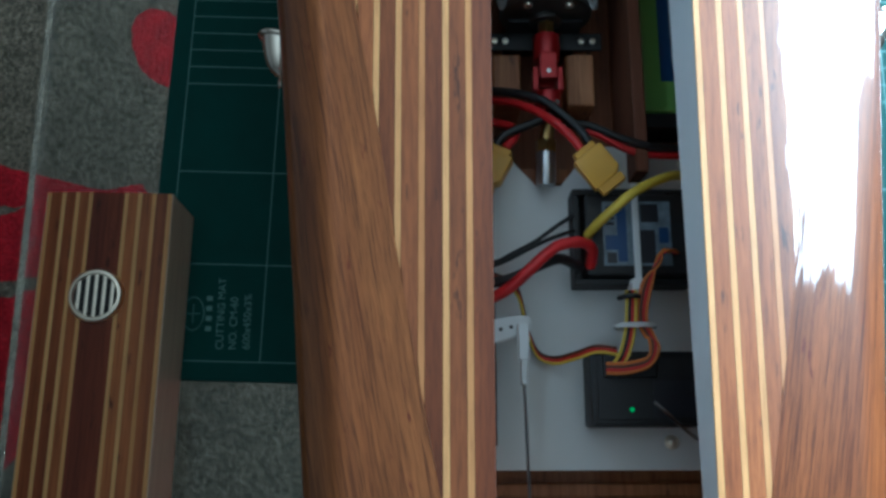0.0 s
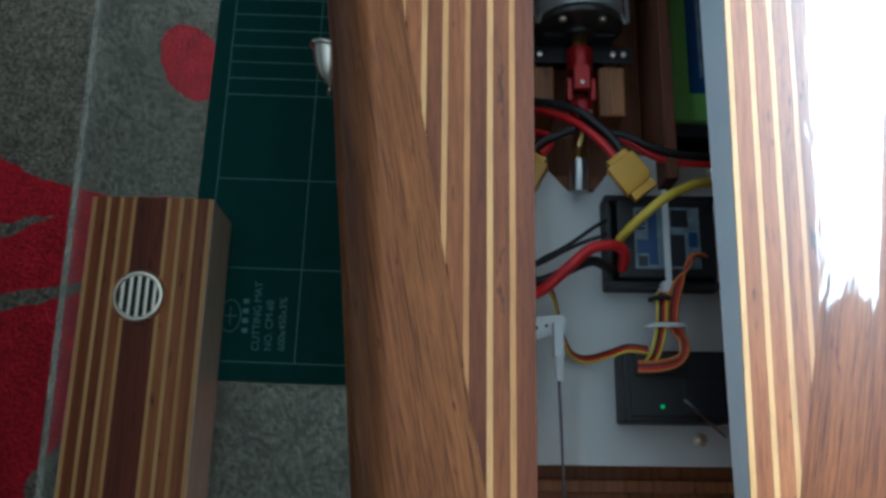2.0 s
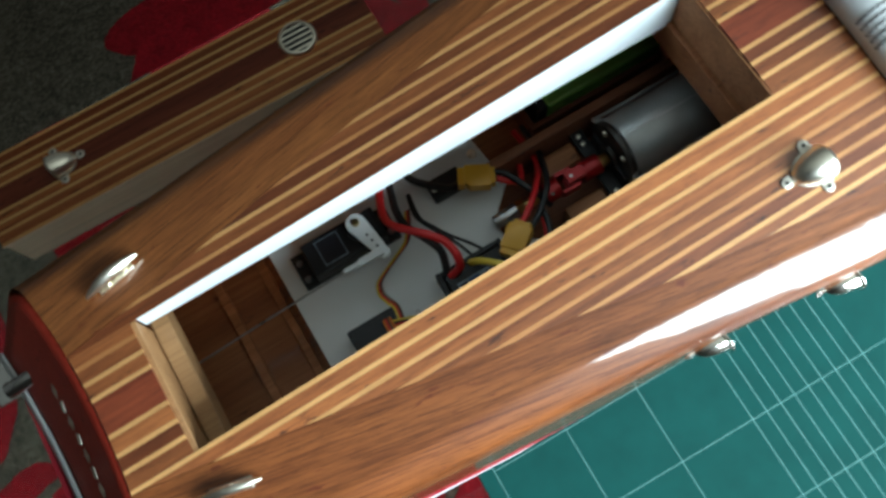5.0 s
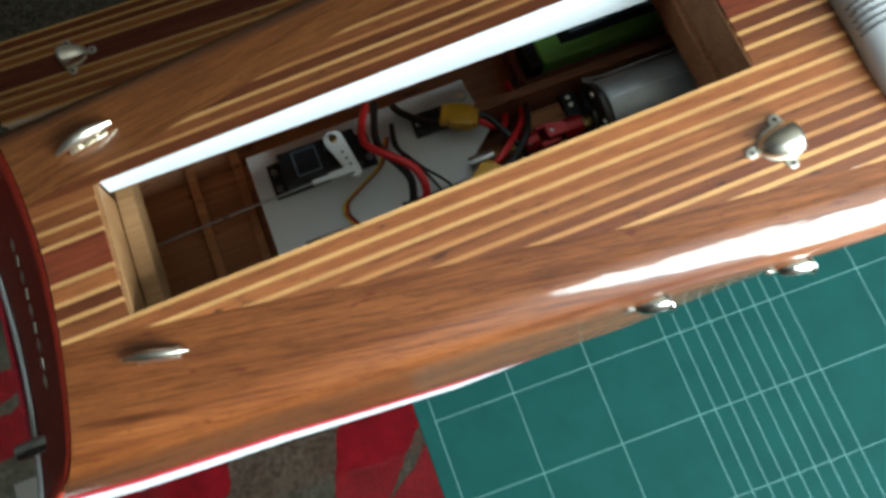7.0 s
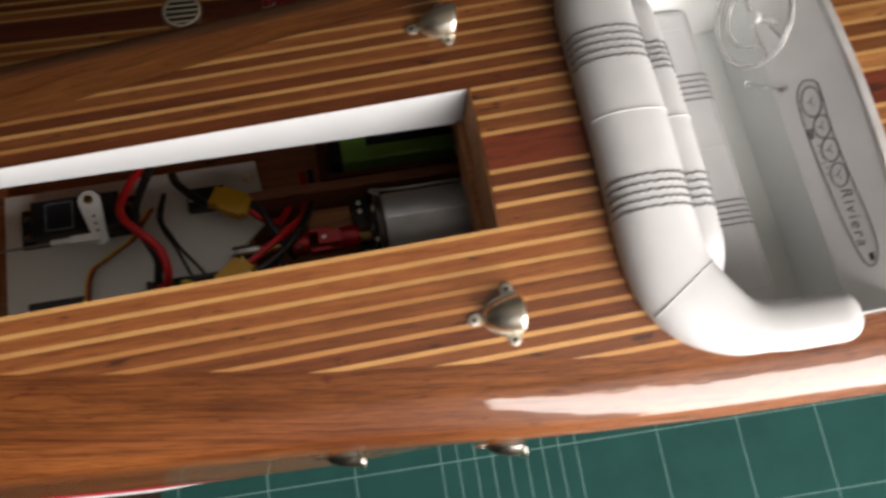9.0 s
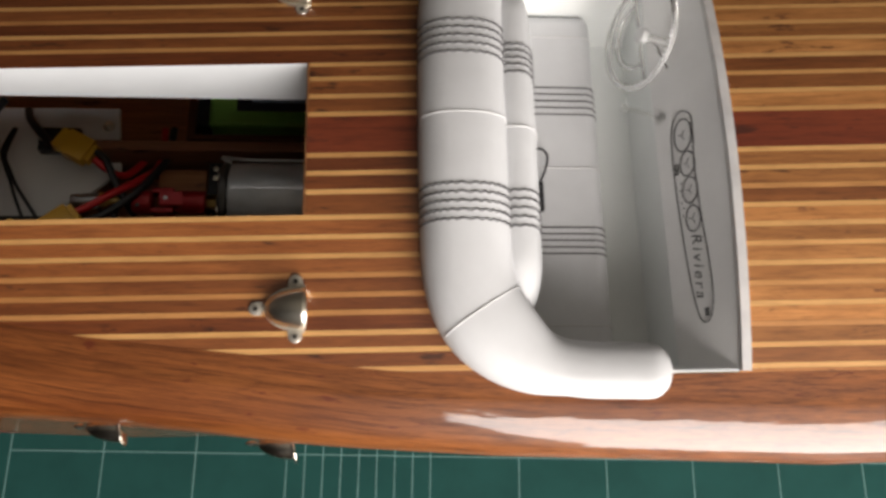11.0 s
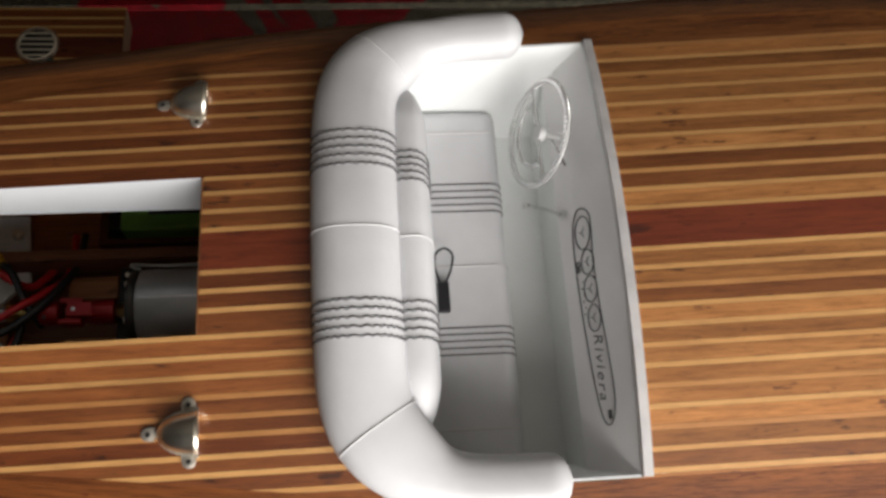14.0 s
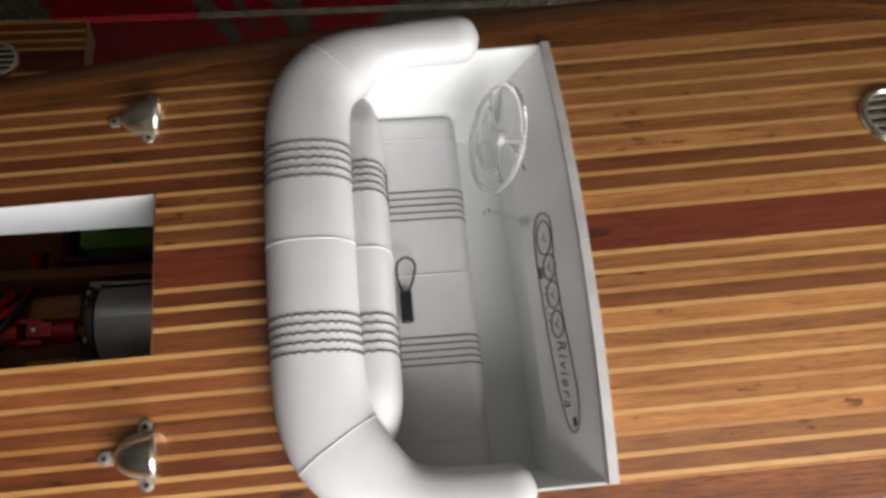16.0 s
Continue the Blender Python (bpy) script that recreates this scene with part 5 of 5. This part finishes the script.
def upright(x, y, turn=0.0):
    """A pose square to the deck with the local x towards the bow."""
    n = Vector((-(0.062 + 0.024 * (x + 0.12)), 3.0 * y, 1)).normalized()
    fore = (Vector((1, 0, 0)) - n * n.x).normalized()
    side = n.cross(fore)
    return Matrix(((fore.x, side.x, n.x, x), (fore.y, side.y, n.y, y), (fore.z, side.z, n.z, deck_z(x, y) + 0.0001), (0, 0, 0, 1))) @ pose(0, 0, 0, 0, 0, turn)


for x, y in ((0.1812, -0.0650), (0.1798, 0.0662)):
    shell_vent(boat, upright(x, y) @ Matrix.Diagonal((0.92, 0.89, 0.95, 1)))


def side_vent(x, s):
    """A small chrome scoop on the hull side, open towards the bow."""
    b = BEAM(x)
    sec = top_section(x)
    y, z = min(sec, key=lambda q: abs(q[1] - 0.1685) + (0 if q[0] > 0.9 * b else 1))
    m = Matrix.Translation((x, s * (y - 0.0002), 0.1675)) @ pose(0, 0, 0, -68 * s, 0, 0) @ Matrix.Diagonal((0.76, 0.62, 0.70, 1))
    shell_vent(boat, m, "side_vent", "bright chrome scoop with a flared mouth on the hull side", BRIGHTCAST, 0.0022)


for x in (0.1115, 0.1745):
    side_vent(x, -1)
for x in (0.1030, 0.1640):
    side_vent(x, 1)


def cleat(x, y, turn):
    """A streamlined chrome stern cleat: a tapered fin on a low foot."""
    path = [Vector((t * 0.0275 - 0.0138, 0, 0)) for t in np.linspace(0, 1, 15)]

    def outline(i, t):
        h = 0.0012 + 0.0052 * math.sin(math.pi * min(1, t * 0.93 + 0.02)) ** 0.8
        w = 0.0003 + 0.0021 * math.sin(math.pi * min(1, 0.03 + t * 0.95)) ** 0.8
        return [(w * math.cos(a), 0.0016 + h * 0.5 + h * 0.5 * math.sin(a)) for a in np.linspace(0, 2 * math.pi, 14, endpoint=False)]

    ob = part("stern_cleat", sweep_bm(path, outline), CHROME, boat, "polished chrome stern cleat")
    ob.matrix_basis = upright(x, y, turn)
    part("foot", joined(cyl_bm((-0.004, 0, 0), (-0.004, 0, 0.0030), 0.0017, 12), cyl_bm((0.005, 0, 0), (0.005, 0, 0.0030), 0.0017, 12), box_bm(-0.0085, 0.0095, -0.0024, 0.0024, 0, 0.0007, 0.0003)), CHROME, ob)


cleat(-0.0925, -0.0512, -12)
cleat(-0.0965, 0.0535, 12)


def round_vent(parent, m, turn=0.0):
    """A round chrome grille with a rim and slats over a dark hole."""
    R = 0.0112
    rim = sweep_bm([Vector((R * math.cos(a), R * math.sin(a), 0)) for a in np.linspace(0, 2 * math.pi, 40, endpoint=False)], lambda i, t: [(-0.0009, 0.0), (-0.0011, 0.0012), (-0.0003, 0.0021), (0.0009, 0.0019), (0.0020, 0.0006), (0.0021, 0.0)], True)
    ob = part("round_vent", rim, CHROME, parent, "round polished grille with slats")
    ob.matrix_basis = m @ pose(0, 0, 0, 0, 0, turn)
    part("vent_hole", cyl_bm((0, 0, -0.0002), (0, 0, 0.0003), R - 0.0008, 32), BLACK, ob)
    for k in range(-2, 3):
        y = 0.0040 * k
        half = math.sqrt(max(0.0, (R - 0.0004) ** 2 - y * y))
        part("slat", box_bm(-half, half, y - 0.0008, y + 0.0008, 0.0004, 0.0015, 0.0002), CHROME, ob)
    return ob


round_vent(boat, upright(0.4640, 0.0370))

# ---- hatch cover beside the boat ----
cover = empty("hatch_cover", "striped mahogany and maple hatch cover lying beside the boat", "hatch cover", (0.0922, 0.2080, 0.0))
cover.rotation_euler = (0, 0, radians(-0.8))
CL, CT = 0.2790, 0.0300
def splayed(bm, outward, ends):
    """Leans the outer faces out and the ends in towards the foot."""
    for v in bm.verts:
        low = 1 - v.co.z / 0.0265
        if v.co.y * outward > 0.0290:
            v.co.y += outward * 0.0032 * low
        if v.co.x > -0.01:
            v.co.x -= ends * low
        if v.co.x < -CL + 0.01:
            v.co.x += ends * low
    return bm


for s in (1, -1):
    y0, y1 = sorted((s * 0.0276, s * 0.0306))
    part("coaming", splayed(box_bm(-CL + 0.001, 0.0002, y0, y1, 0.0002, 0.0265, 0.0004), s, 0.0040), PALEWOOD, cover, "pale wood side of the cover")
for x in (-0.0030, -CL + 0.0012):
    part("end_board", splayed(box_bm(x, x + 0.0028, -0.0275, 0.0275, 0.0002, 0.0264, 0.0004), 1, 0.0040), PALEWOOD, cover, "pale wood end of the cover")
part("cover_base", box_bm(-CL, 0, -0.0310, 0.0310, 0.0266, 0.0280, 0.0003), PALEWOOD, cover)
COVER_LINES = [0.0087, 0.0152, 0.0220, 0.0295]


def cover_board(name, mat, y0, y1):
    bm = bmesh.new()
    rows = []
    for k in range(17):
        x = -CL * k / 16
        rows.append([bm.verts.new((x, y, z)) for y, z in ((y0, 0.0280), (y0 + 0.00005, CT - 1.5 * y0 * y0), (y1 - 0.00005, CT - 1.5 * y1 * y1), (y1, 0.0280))])
    for a, b in zip(rows, rows[1:]):
        for j in range(3):
            bm.faces.new((a[j], b[j], b[j + 1], a[j + 1]))
    bm.faces.new(rows[0])
    bm.faces.new(rows[-1][::-1])
    bmesh.ops.recalc_face_normals(bm, faces=bm.faces[:])
    part(name, bm, mat, cover)


cover_board("plank", COVERDARK, -0.00785, 0.00785)
for s in (1, -1):
    for k, y in enumerate(COVER_LINES):
        cover_board("strip", COVERSTRIP, *sorted((s * (y - SW / 2), s * (y + SW / 2))))
        if k < 3:
            cover_board("plank", COVERPLANK, *sorted((s * (y + SW / 2), s * (COVER_LINES[k + 1] - SW / 2))))
round_vent(cover, Matrix.Translation((-0.0515, 0.0012, CT + 0.0001)))
shell_vent(cover, Matrix.Translation((-0.2295, 0.0010, CT + 0.0001)) @ pose(0, 0, 0, 0, 0, 180))
